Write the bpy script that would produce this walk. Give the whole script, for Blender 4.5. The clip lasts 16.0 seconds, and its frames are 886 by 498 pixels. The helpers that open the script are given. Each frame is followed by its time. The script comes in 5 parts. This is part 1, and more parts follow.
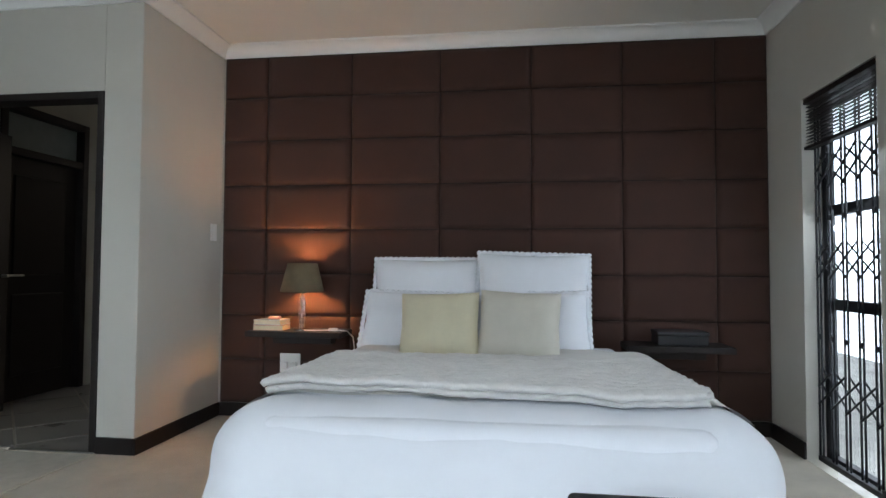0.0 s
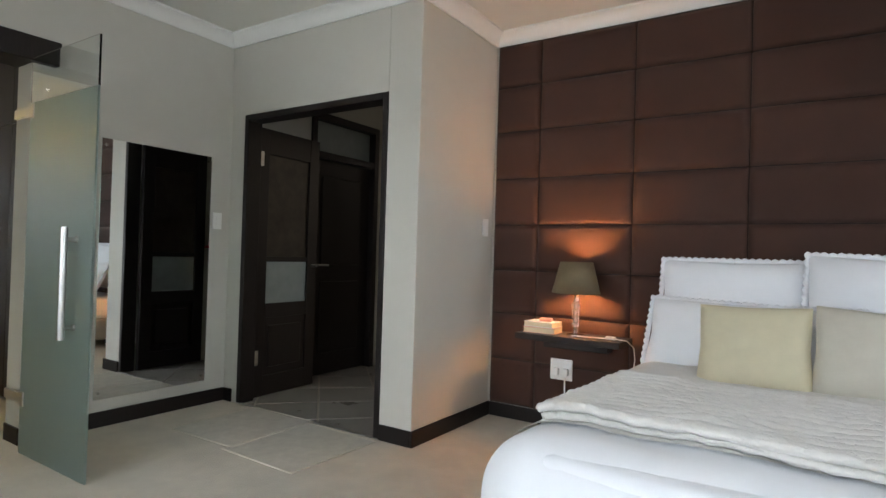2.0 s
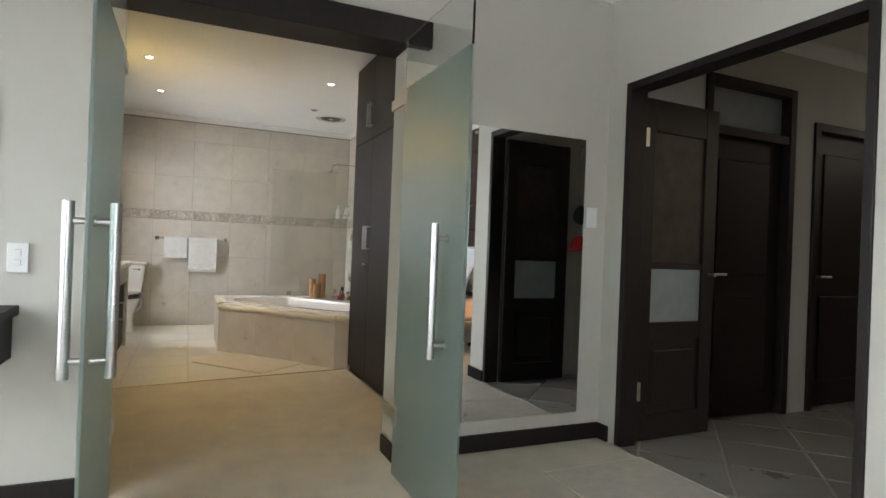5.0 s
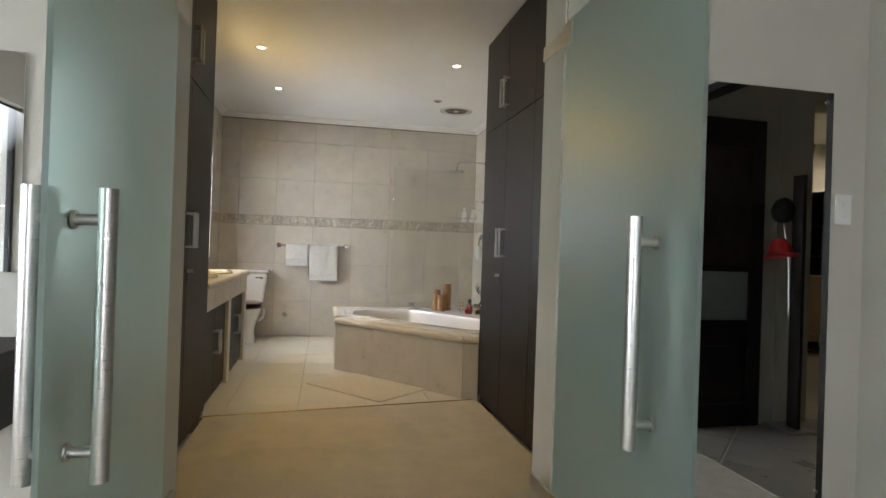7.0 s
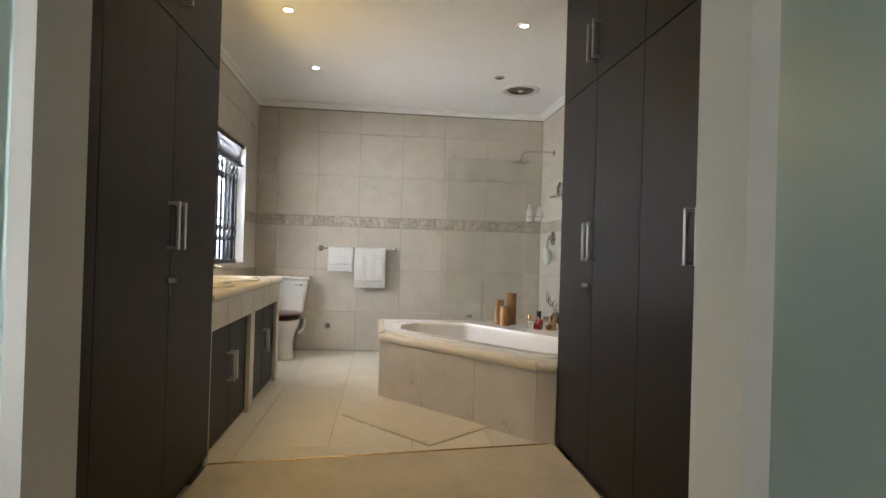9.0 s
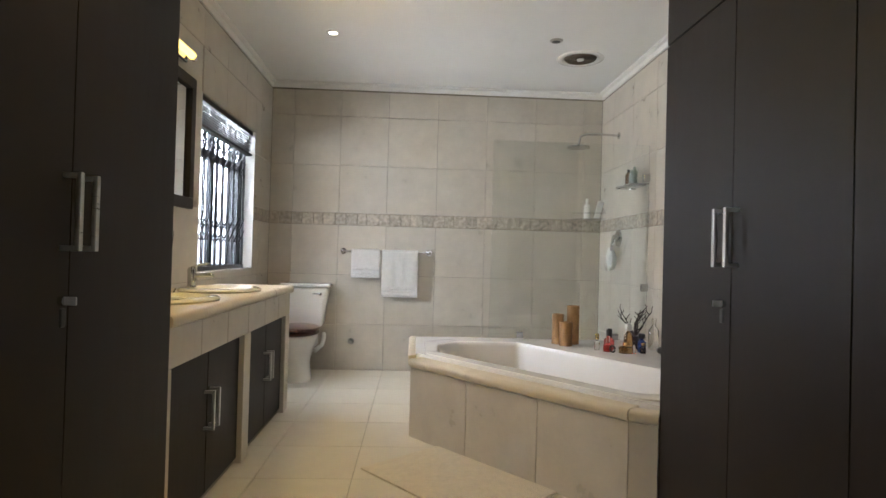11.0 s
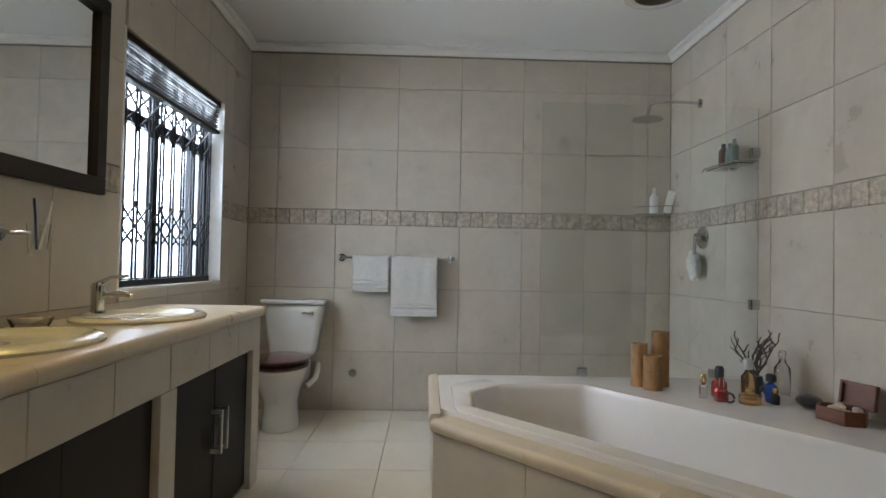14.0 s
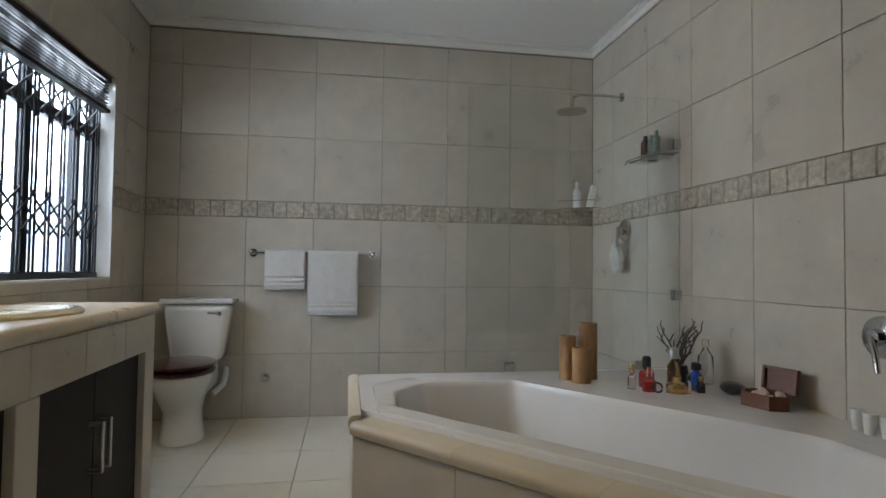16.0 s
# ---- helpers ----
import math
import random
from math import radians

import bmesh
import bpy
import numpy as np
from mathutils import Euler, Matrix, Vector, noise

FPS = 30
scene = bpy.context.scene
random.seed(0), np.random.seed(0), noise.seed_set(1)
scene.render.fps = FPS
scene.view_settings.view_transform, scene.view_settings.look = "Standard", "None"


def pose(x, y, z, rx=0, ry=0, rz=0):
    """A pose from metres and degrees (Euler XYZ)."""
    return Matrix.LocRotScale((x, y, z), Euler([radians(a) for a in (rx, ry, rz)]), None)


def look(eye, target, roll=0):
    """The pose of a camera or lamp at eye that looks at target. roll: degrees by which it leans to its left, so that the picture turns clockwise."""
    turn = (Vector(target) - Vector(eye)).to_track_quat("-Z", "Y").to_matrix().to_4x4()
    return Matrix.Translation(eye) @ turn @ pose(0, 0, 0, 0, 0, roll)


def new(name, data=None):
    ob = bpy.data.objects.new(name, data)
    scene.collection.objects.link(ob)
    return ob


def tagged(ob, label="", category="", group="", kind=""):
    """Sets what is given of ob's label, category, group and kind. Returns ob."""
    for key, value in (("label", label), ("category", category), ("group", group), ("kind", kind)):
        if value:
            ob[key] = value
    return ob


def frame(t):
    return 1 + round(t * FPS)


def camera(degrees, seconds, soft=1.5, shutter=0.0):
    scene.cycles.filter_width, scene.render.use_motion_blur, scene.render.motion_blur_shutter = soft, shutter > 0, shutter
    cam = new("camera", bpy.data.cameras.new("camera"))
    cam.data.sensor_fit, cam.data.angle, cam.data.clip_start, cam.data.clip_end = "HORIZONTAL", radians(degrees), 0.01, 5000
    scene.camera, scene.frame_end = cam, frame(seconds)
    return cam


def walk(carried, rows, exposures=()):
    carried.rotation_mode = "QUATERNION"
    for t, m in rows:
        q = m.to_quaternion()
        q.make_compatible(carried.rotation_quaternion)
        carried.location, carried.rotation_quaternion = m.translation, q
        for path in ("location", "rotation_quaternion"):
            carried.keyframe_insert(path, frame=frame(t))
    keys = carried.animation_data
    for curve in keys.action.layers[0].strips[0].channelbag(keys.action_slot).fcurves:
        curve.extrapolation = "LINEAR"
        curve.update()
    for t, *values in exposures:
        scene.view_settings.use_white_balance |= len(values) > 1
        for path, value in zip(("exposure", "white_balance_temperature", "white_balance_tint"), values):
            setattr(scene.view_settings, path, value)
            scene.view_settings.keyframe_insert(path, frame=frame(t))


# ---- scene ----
cam = camera(75.3, 16.0)
PATH = [
    (0, (-0.208, 0.121, 1.06), (-0.467, 2.102, 1.133), 0.3),
    (0.5, (-0.278, 0.184, 1.082), (-0.668, 2.145, 1.14), 0.5),
    (1, (-0.352, 0.246, 1.097), (-0.959, 2.151, 1.145), 1.2),
    (1.5, (-0.404, 0.342, 1.104), (-1.243, 2.157, 1.14), 1.5),
    (2, (-0.414, 0.463, 1.116), (-1.51, 2.135, 1.139), 1.7),
    (2.5, (-0.519, 0.507, 1.101), (-1.806, 2.038, 1.121), 1.8),
    (3, (-0.681, 0.559, 1.118), (-2.111, 1.958, 1.131), 2.0),
    (3.5, (-0.846, 0.601, 1.119), (-2.391, 1.87, 1.129), 2.1),
    (4, (-1.0, 0.707, 1.113), (-2.643, 1.847, 1.118), 2.1),
    (4.5, (-1.158, 0.819, 1.102), (-2.911, 1.78, 1.108), 2.2),
    (5, (-1.323, 0.861, 1.095), (-3.15, 1.676, 1.098), 2.2),
    (7.5, (-2.392, 1.089, 1.107), (-4.362, 1.433, 1.116), 1.8),
    (8.2, (-2.67, 1.133, 1.089), (-4.65, 1.412, 1.102), 1.7),
    (9, (-3.07, 1.167, 1.092), (-5.058, 1.38, 1.107), 1.7),
    (11.3, (-4.124, 1.185, 1.085), (-6.122, 1.274, 1.115), 1.5),
    (12, (-4.417, 1.197, 1.066), (-6.415, 1.274, 1.109), 1.4),
    (12.5, (-4.619, 1.186, 1.084), (-6.617, 1.261, 1.123), 1.3),
    (13, (-4.812, 1.146, 1.088), (-6.81, 1.215, 1.131), 1.3),
    (13.5, (-4.99, 1.106, 1.099), (-6.988, 1.177, 1.14), 1.3),
    (14, (-5.176, 1.137, 1.079), (-7.175, 1.192, 1.13), 1.1),
    (14.5, (-5.292, 1.154, 1.064), (-7.291, 1.209, 1.118), 1.0),
    (15, (-5.349, 1.151, 1.043), (-7.346, 1.235, 1.101), 1.1),
    (15.5, (-5.364, 1.148, 1.027), (-7.355, 1.328, 1.093), 1.0),
    (16, (-5.362, 1.146, 1.013), (-7.334, 1.472, 1.084), 0.7),
]
EXPOSURES = [
    (0, -0.9, 6000, 10), (1.5, -0.6, 6300, 11), (3.0, -0.25, 6450, 13), (5, -0.17, 6450, 13), (7.5, -0.25, 6550, 14),
    (9, -0.15, 6500, 15), (11.5, -0.15, 6150, 14), (12.5, -0.45, 5950, 14), (14, -0.82, 5950, 12), (16, -1.12, 5900, 11),
]
walk(cam, [(t, look(eye, target, roll)) for t, eye, target, roll in PATH], EXPOSURES)

# ---- light ----
world = bpy.data.worlds.new("world")
scene.world = world
world.use_nodes = True
wn = world.node_tree
sky = wn.nodes.new("ShaderNodeTexSky")
sky.sky_type = "NISHITA"
sky.sun_disc = False
sky.sun_elevation = radians(42)
sky.sun_rotation = radians(200)
wn.links.new(sky.outputs[0], wn.nodes["Background"].inputs[0])
wn.nodes["Background"].inputs[1].default_value = 0.12
sun = new("sun", bpy.data.lights.new("sun", "SUN"))
sun.data.energy, sun.data.angle, sun.data.color = 0.8, radians(20), (1, 0.96, 0.9)
sun.matrix_world = look((0, 0, 0), (0.25, 0.7, -0.67))


def area(name, eye, target, w, h, watts, color, spread=180):
    ob = new(name, bpy.data.lights.new(name, "AREA"))
    ob.data.shape, ob.data.size, ob.data.size_y = "RECTANGLE", w, h
    ob.data.energy, ob.data.color, ob.data.spread = watts, color, radians(spread)
    ob.matrix_world = look(eye, target)
    return ob


DAY = (0.86, 0.94, 1.0)
area("sky_light_south", (-2.0, -1.72, 1.35), (-2.0, 0.3, -0.7), 3.4, 1.8, 98, DAY, 135)
area("sky_light_east", (1.72, 3.25, 1.15), (0.3, 3.0, 0.0), 0.7, 1.8, 26, DAY)
area("sky_light_east_main", (1.72, 0.6, 1.3), (0.3, 1.2, -0.3), 1.5, 1.9, 32, DAY, 135)
area("sky_light_bath", (-8.27, -0.5, 1.55), (-8.1, 1.6, 0.5), 1.15, 1.1, 112, DAY)
# added fill without a fitting, lifts the dark hall
area("hall_fill", (-3.0, 7.3, 2.4), (-3.2, 6, 0), 0.5, 0.3, 5, (1, 0.86, 0.7))

# ---- materials ----


def mat(name, color, rough=0.5, metal=0.0, vary=0.08, scale=8.0, bump=0.0, bscale=60.0, random_tone=0.0, sheen=0.0, trans=0.0, coat=0.0, stretch=(1, 1, 1), emit=0.0, spec=0.5):
    m = bpy.data.materials.new(name)
    m.use_nodes = True
    nt = m.node_tree
    b = nt.nodes["Principled BSDF"]
    b.inputs["Roughness"].default_value = rough
    b.inputs["Metallic"].default_value = metal
    b.inputs["Specular IOR Level"].default_value = spec
    b.inputs["Sheen Weight"].default_value = sheen
    b.inputs["Transmission Weight"].default_value = trans
    b.inputs["Coat Weight"].default_value = coat
    b.inputs["Base Color"].default_value = (*color, 1)
    if emit:
        b.inputs["Emission Color"].default_value = (*color, 1)
        b.inputs["Emission Strength"].default_value = emit
    tc = nt.nodes.new("ShaderNodeTexCoord")
    mp = nt.nodes.new("ShaderNodeMapping")
    mp.inputs["Scale"].default_value = stretch
    nt.links.new(tc.outputs["Object"], mp.inputs[0])
    vec = mp.outputs[0]
    if random_tone:
        oi = nt.nodes.new("ShaderNodeObjectInfo")
        mul = nt.nodes.new("ShaderNodeVectorMath")
        mul.operation = "SCALE"
        mul.inputs[0].default_value = (37, 19, 53)
        nt.links.new(oi.outputs["Random"], mul.inputs["Scale"])
        add = nt.nodes.new("ShaderNodeVectorMath")
        nt.links.new(vec, add.inputs[0])
        nt.links.new(mul.outputs[0], add.inputs[1])
        vec = add.outputs[0]
    if vary:
        n1 = nt.nodes.new("ShaderNodeTexNoise")
        n1.inputs["Scale"].default_value = scale
        n1.inputs["Detail"].default_value = 6
        n1.inputs["Roughness"].default_value = 0.65
        nt.links.new(vec, n1.inputs["Vector"])
        mr = nt.nodes.new("ShaderNodeMapRange")
        mr.inputs[1].default_value, mr.inputs[2].default_value = 0.3, 0.7
        mr.inputs[3].default_value, mr.inputs[4].default_value = 1 - vary, 1 + vary
        nt.links.new(n1.outputs[0], mr.inputs[0])
        val = mr.outputs[0]
        if random_tone:
            r2 = nt.nodes.new("ShaderNodeMapRange")
            r2.inputs[3].default_value, r2.inputs[4].default_value = 1 - random_tone, 1 + random_tone
            nt.links.new(oi.outputs["Random"], r2.inputs[0])
            mm = nt.nodes.new("ShaderNodeMath")
            mm.operation = "MULTIPLY"
            nt.links.new(val, mm.inputs[0])
            nt.links.new(r2.outputs[0], mm.inputs[1])
            val = mm.outputs[0]
        sc = nt.nodes.new("ShaderNodeVectorMath")
        sc.operation = "SCALE"
        sc.inputs[0].default_value = color
        nt.links.new(val, sc.inputs["Scale"])
        nt.links.new(sc.outputs[0], b.inputs["Base Color"])
        rr = nt.nodes.new("ShaderNodeMapRange")
        rr.inputs[3].default_value, rr.inputs[4].default_value = max(0.02, rough - 0.08), min(1, rough + 0.08)
        nt.links.new(n1.outputs[0], rr.inputs[0])
        if trans == 0:
            nt.links.new(rr.outputs[0], b.inputs["Roughness"])
    if bump:
        n2 = nt.nodes.new("ShaderNodeTexNoise")
        n2.inputs["Scale"].default_value = bscale
        n2.inputs["Detail"].default_value = 4
        nt.links.new(vec, n2.inputs["Vector"])
        bp = nt.nodes.new("ShaderNodeBump")
        bp.inputs["Strength"].default_value = bump
        bp.inputs["Distance"].default_value = 0.01
        nt.links.new(n2.outputs[0], bp.inputs["Height"])
        nt.links.new(bp.outputs[0], b.inputs["Normal"])
    return m


PAINT = mat("grey_cream_wall_paint", (0.52, 0.50, 0.445), 0.75, vary=0.03, scale=3, bump=0.08, bscale=140)
CEIL = mat("ceiling_paint", (0.74, 0.72, 0.66), 0.8, vary=0.02, scale=2, bump=0.04, bscale=200)
CEILB = mat("bath_ceiling_paint", (0.80, 0.80, 0.78), 0.8, vary=0.02, scale=2, bump=0.04, bscale=200)
CORN = mat("cornice_paint", (0.80, 0.79, 0.76), 0.6, vary=0.02)
SUEDE = mat("brown_suede", (0.047, 0.0180, 0.0108), 0.88, vary=0.16, scale=4, bump=0.12, bscale=220, random_tone=0.07, sheen=0.1)
DARK = mat("dark_stained_wood", (0.014, 0.010, 0.009), 0.48, vary=0.25, scale=14, bump=0.06, bscale=90, stretch=(6, 6, 0.6), spec=0.3)
CAB = mat("dark_brown_laminate", (0.014, 0.0095, 0.008), 0.5, vary=0.2, scale=10, bump=0.03, bscale=120, stretch=(5, 5, 0.4), random_tone=0.05, spec=0.18)
CARPET = mat("beige_carpet", (0.56, 0.50, 0.40), 0.95, vary=0.12, scale=4, bump=0.7, bscale=320, sheen=0.2)
TILE = mat("cream_wall_tile", (0.51, 0.465, 0.395), 0.3, vary=0.09, scale=5, bump=0.02, bscale=25, random_tone=0.035)
FTILE = mat("cream_floor_tile", (0.60, 0.56, 0.48), 0.36, vary=0.05, scale=5, random_tone=0.03)
HTILE = mat("grey_hall_tile", (0.27, 0.25, 0.22), 0.3, vary=0.12, scale=4, random_tone=0.05)
GROUT = mat("grout", (0.27, 0.245, 0.20), 0.9, vary=0.1, scale=20)
HGROUT = mat("pale_grout", (0.55, 0.52, 0.46), 0.9, vary=0.1, scale=20)
MOSAIC = mat("tumbled_stone_border", (0.42, 0.37, 0.30), 0.6, vary=0.42, scale=32, bump=0.3, bscale=60, random_tone=0.12)
NOSE = mat("cream_bullnose_tile", (0.56, 0.485, 0.37), 0.3, vary=0.07, scale=3, random_tone=0.03)
LINEN = mat("white_cotton", (0.80, 0.82, 0.86), 0.85, vary=0.02, scale=6, bump=0.12, bscale=350, sheen=0.2)
CREAMC = mat("cream_faux_silk", (0.60, 0.55, 0.39), 0.7, vary=0.05, scale=10, bump=0.15, bscale=300)
BEIGEC = mat("beige_faux_silk", (0.58, 0.55, 0.47), 0.7, vary=0.05, scale=10, bump=0.15, bscale=300)
THROW = mat("plush_cream_throw", (0.66, 0.64, 0.605), 0.95, vary=0.1, scale=9, bump=0.5, bscale=120, sheen=0.5)
BLANKET = mat("beige_blanket", (0.66, 0.64, 0.60), 0.95, vary=0.06, scale=9, bump=0.3, bscale=200, sheen=0.3)
TOWEL = mat("white_terry", (0.78, 0.77, 0.75), 0.95, vary=0.05, scale=30, bump=0.9, bscale=260, sheen=0.3)
PORC = mat("white_porcelain", (0.78, 0.77, 0.74), 0.12, vary=0.015, scale=3, coat=0.4)
IVORY = mat("ivory_porcelain", (0.72, 0.68, 0.52), 0.12, vary=0.02, scale=3, coat=0.4)
ACRYL = mat("white_acrylic", (0.74, 0.72, 0.71), 0.16, vary=0.02, scale=3, coat=0.3)
CHROME = mat("chrome", (0.62, 0.62, 0.62), 0.12, 1.0, vary=0.03, scale=20)
STEEL = mat("brushed_steel", (0.50, 0.49, 0.47), 0.3, 1.0, vary=0.08, scale=20, stretch=(1, 1, 12))
MIRROR = mat("mirror_silver", (0.82, 0.84, 0.83), 0.015, 1.0, vary=0.0)
FROST = mat("frosted_green_glass", (0.42, 0.53, 0.485), 0.36, vary=0.0, trans=0.9)
CLEAR = mat("clear_glass", (0.955, 0.985, 0.968), 0.02, vary=0.0, trans=1.0)
PANE = mat("window_glass", (0.95, 0.98, 1.0), 0.02, vary=0.0, trans=1.0)
# the room's brown reflection in the clear door glass, put into its colour
DPANE = mat("brown_reflection_door_glass", (0.045, 0.034, 0.026), 0.45, vary=0.35, scale=7, spec=0.2)
FPANE = mat("frosted_door_glass", (0.34, 0.38, 0.36), 0.45, vary=0.12, scale=9, trans=0.35)
BLACKM = mat("black_steel", (0.012, 0.013, 0.016), 0.45, 0.3, vary=0.2, scale=30)
SHADE = mat("olive_lampshade", (0.15, 0.115, 0.065), 0.9, vary=0.1, scale=30, bump=0.2, bscale=400, trans=0.0)
SHADEIN = mat("shade_lining", (0.75, 0.6, 0.4), 0.9, vary=0.03)
CRYSTAL = mat("clear_acrylic_balls", (0.95, 0.93, 0.9), 0.03, vary=0.0, trans=1.0)
PAPER = mat("book_pages", (0.74, 0.62, 0.42), 0.9, vary=0.12, scale=60, stretch=(1, 1, 14))
PLASTIC = mat("white_plastic", (0.78, 0.77, 0.74), 0.35, vary=0.02, scale=8)
SALMON = mat("pink_soft_plastic", (0.72, 0.38, 0.28), 0.5, vary=0.04)
BLACKP = mat("black_plastic", (0.012, 0.012, 0.014), 0.4, vary=0.15, scale=20)
LEATHER = mat("black_leather", (0.018, 0.018, 0.02), 0.5, vary=0.15, scale=12, bump=0.3, bscale=150)
BAMBOO = mat("bamboo", (0.28, 0.15, 0.055), 0.55, vary=0.34, scale=12, bump=0.15, bscale=50, random_tone=0.12, stretch=(3, 3, 0.7))
BRANCH = mat("dark_twig", (0.075, 0.062, 0.058), 0.9, vary=0.3, scale=40, bump=0.6, bscale=90)
STONE = mat("black_pebble", (0.018, 0.017, 0.02), 0.3, vary=0.3, scale=20)
BOXW = mat("reddish_carved_wood", (0.13, 0.044, 0.017), 0.5, vary=0.3, scale=18, stretch=(1, 6, 6), bump=0.1)
SHELL = mat("pale_shell", (0.68, 0.56, 0.46), 0.6, vary=0.2, scale=60, bump=0.3)
MAHOG = mat("mahogany_seat", (0.045, 0.011, 0.008), 0.22, vary=0.3, scale=10, coat=0.5, stretch=(1, 8, 8))
REDG = mat("red_glass", (0.72, 0.10, 0.09), 0.04, vary=0.0, trans=0.95)
BLUEG = mat("blue_glass", (0.04, 0.13, 0.55), 0.08, vary=0.0, trans=0.6)
AMBERG = mat("amber_glass", (0.85, 0.58, 0.28), 0.04, vary=0.0, trans=0.96)
BROWNG = mat("brown_bottle", (0.07, 0.028, 0.012), 0.15, vary=0.05)
GREENB = mat("green_grey_bottle", (0.22, 0.27, 0.23), 0.35, vary=0.05)
GOLD = mat("gold_metal", (0.72, 0.52, 0.22), 0.25, 1.0, vary=0.05)
PUFF = mat("white_mesh_puff", (0.72, 0.72, 0.68), 0.9, vary=0.12, scale=60, bump=1.0, bscale=90)
MAT = mat("cream_bath_mat", (0.62, 0.55, 0.43), 0.95, vary=0.1, scale=40, bump=0.9, bscale=180, sheen=0.3)
RUG = mat("grey_door_mat", (0.56, 0.52, 0.44), 0.95, vary=0.1, scale=12, bump=0.8, bscale=200)
RUGB = mat("pale_mat_binding", (0.62, 0.57, 0.46), 0.9, vary=0.05)
GRILLE = mat("bronze_grille", (0.10, 0.075, 0.05), 0.5, vary=0.2, scale=50)
BULB = mat("bulb_warm", (1.0, 0.47, 0.17), 0.5, vary=0.0, emit=900)
DOWN = mat("downlight_bulb", (1.0, 0.93, 0.80), 0.5, vary=0.0, emit=14)
TUBE = mat("warm_tube", (1.0, 0.74, 0.20), 0.5, vary=0.0, emit=3.2)
OUT = mat("white_sky_distance", (0.93, 0.97, 1.0), 0.9, vary=0.0, emit=4.0)
LAWN = mat("pale_paving", (0.42, 0.41, 0.38), 0.95, vary=0.3, scale=3, bump=0.5)
RED = mat("red_plastic", (0.45, 0.02, 0.02), 0.4, vary=0.05)
UPHOL = mat("tan_upholstery", (0.42, 0.32, 0.2), 0.9, vary=0.08)
BROWNL = mat("brown_cover", (0.06, 0.035, 0.025), 0.6, vary=0.2)

# ---- mesh helpers ----


def bm_box(x0, y0, z0, x1, y1, z1, bevel=0.0, seg=2, bm=None):
    b = bmesh.new()
    bmesh.ops.create_cube(b, size=1)
    bmesh.ops.scale(b, vec=(abs(x1 - x0), abs(y1 - y0), abs(z1 - z0)), verts=b.verts)
    bmesh.ops.translate(b, vec=((x0 + x1) / 2, (y0 + y1) / 2, (z0 + z1) / 2), verts=b.verts)
    if bevel:
        bmesh.ops.bevel(b, geom=b.edges[:], offset=bevel, segments=seg, affect="EDGES", profile=0.5)
    return join(bm, b)


def join(bm, b):
    if bm is None:
        return b
    me = bpy.data.meshes.new("tmp")
    b.to_mesh(me)
    bm.from_mesh(me)
    bpy.data.meshes.remove(me)
    b.free()
    return bm


def bm_lathe(profile, n=32, bm=None, at=(0, 0, 0), sx=1.0, sy=1.0):
    """A turned shape from (radius, z) pairs."""
    b = bmesh.new()
    rings = []
    for r, z in profile:
        rings.append([b.verts.new((at[0] + sx * r * math.cos(2 * math.pi * i / n), at[1] + sy * r * math.sin(2 * math.pi * i / n), at[2] + z)) for i in range(n)])
    for a, c in zip(rings, rings[1:]):
        for i in range(n):
            b.faces.new((a[i], a[(i + 1) % n], c[(i + 1) % n], c[i]))
    if profile[0][0] > 0.0005:
        b.faces.new(rings[0][::-1])
    if profile[-1][0] > 0.0005:
        b.faces.new(rings[-1])
    bmesh.ops.remove_doubles(b, verts=b.verts, dist=0.0002)
    bmesh.ops.recalc_face_normals(b, faces=b.faces)
    return join(bm, b)


def bm_tube(points, r, n=10, bm=None, r2=None):
    """A round bar along points; r2 tapers it."""
    b = bmesh.new()
    pts = [Vector(p) for p in points]
    rings = []
    side = None
    for i, p in enumerate(pts):
        d = (pts[min(i + 1, len(pts) - 1)] - pts[max(i - 1, 0)]).normalized()
        if side is None:
            side = d.orthogonal().normalized()
        side = (side - d * side.dot(d)).normalized()
        up = d.cross(side)
        rr = r if r2 is None else r + (r2 - r) * i / max(1, len(pts) - 1)
        rings.append([b.verts.new(p + rr * (math.cos(2 * math.pi * k / n) * side + math.sin(2 * math.pi * k / n) * up)) for k in range(n)])
    for a, c in zip(rings, rings[1:]):
        for k in range(n):
            b.faces.new((a[k], a[(k + 1) % n], c[(k + 1) % n], c[k]))
    b.faces.new(rings[0][::-1])
    b.faces.new(rings[-1])
    bmesh.ops.recalc_face_normals(b, faces=b.faces)
    return join(bm, b)


def bm_prism(poly, z0, z1, bm=None, bevel=0.0):
    b = bmesh.new()
    lo = [b.verts.new((x, y, z0)) for x, y in poly]
    hi = [b.verts.new((x, y, z1)) for x, y in poly]
    n = len(poly)
    b.faces.new(lo[::-1])
    b.faces.new(hi)
    for i in range(n):
        b.faces.new((lo[i], lo[(i + 1) % n], hi[(i + 1) % n], hi[i]))
    bmesh.ops.recalc_face_normals(b, faces=b.faces)
    if bevel:
        bmesh.ops.bevel(b, geom=b.edges[:], offset=bevel, segments=2, affect="EDGES", profile=0.5)
    return join(bm, b)


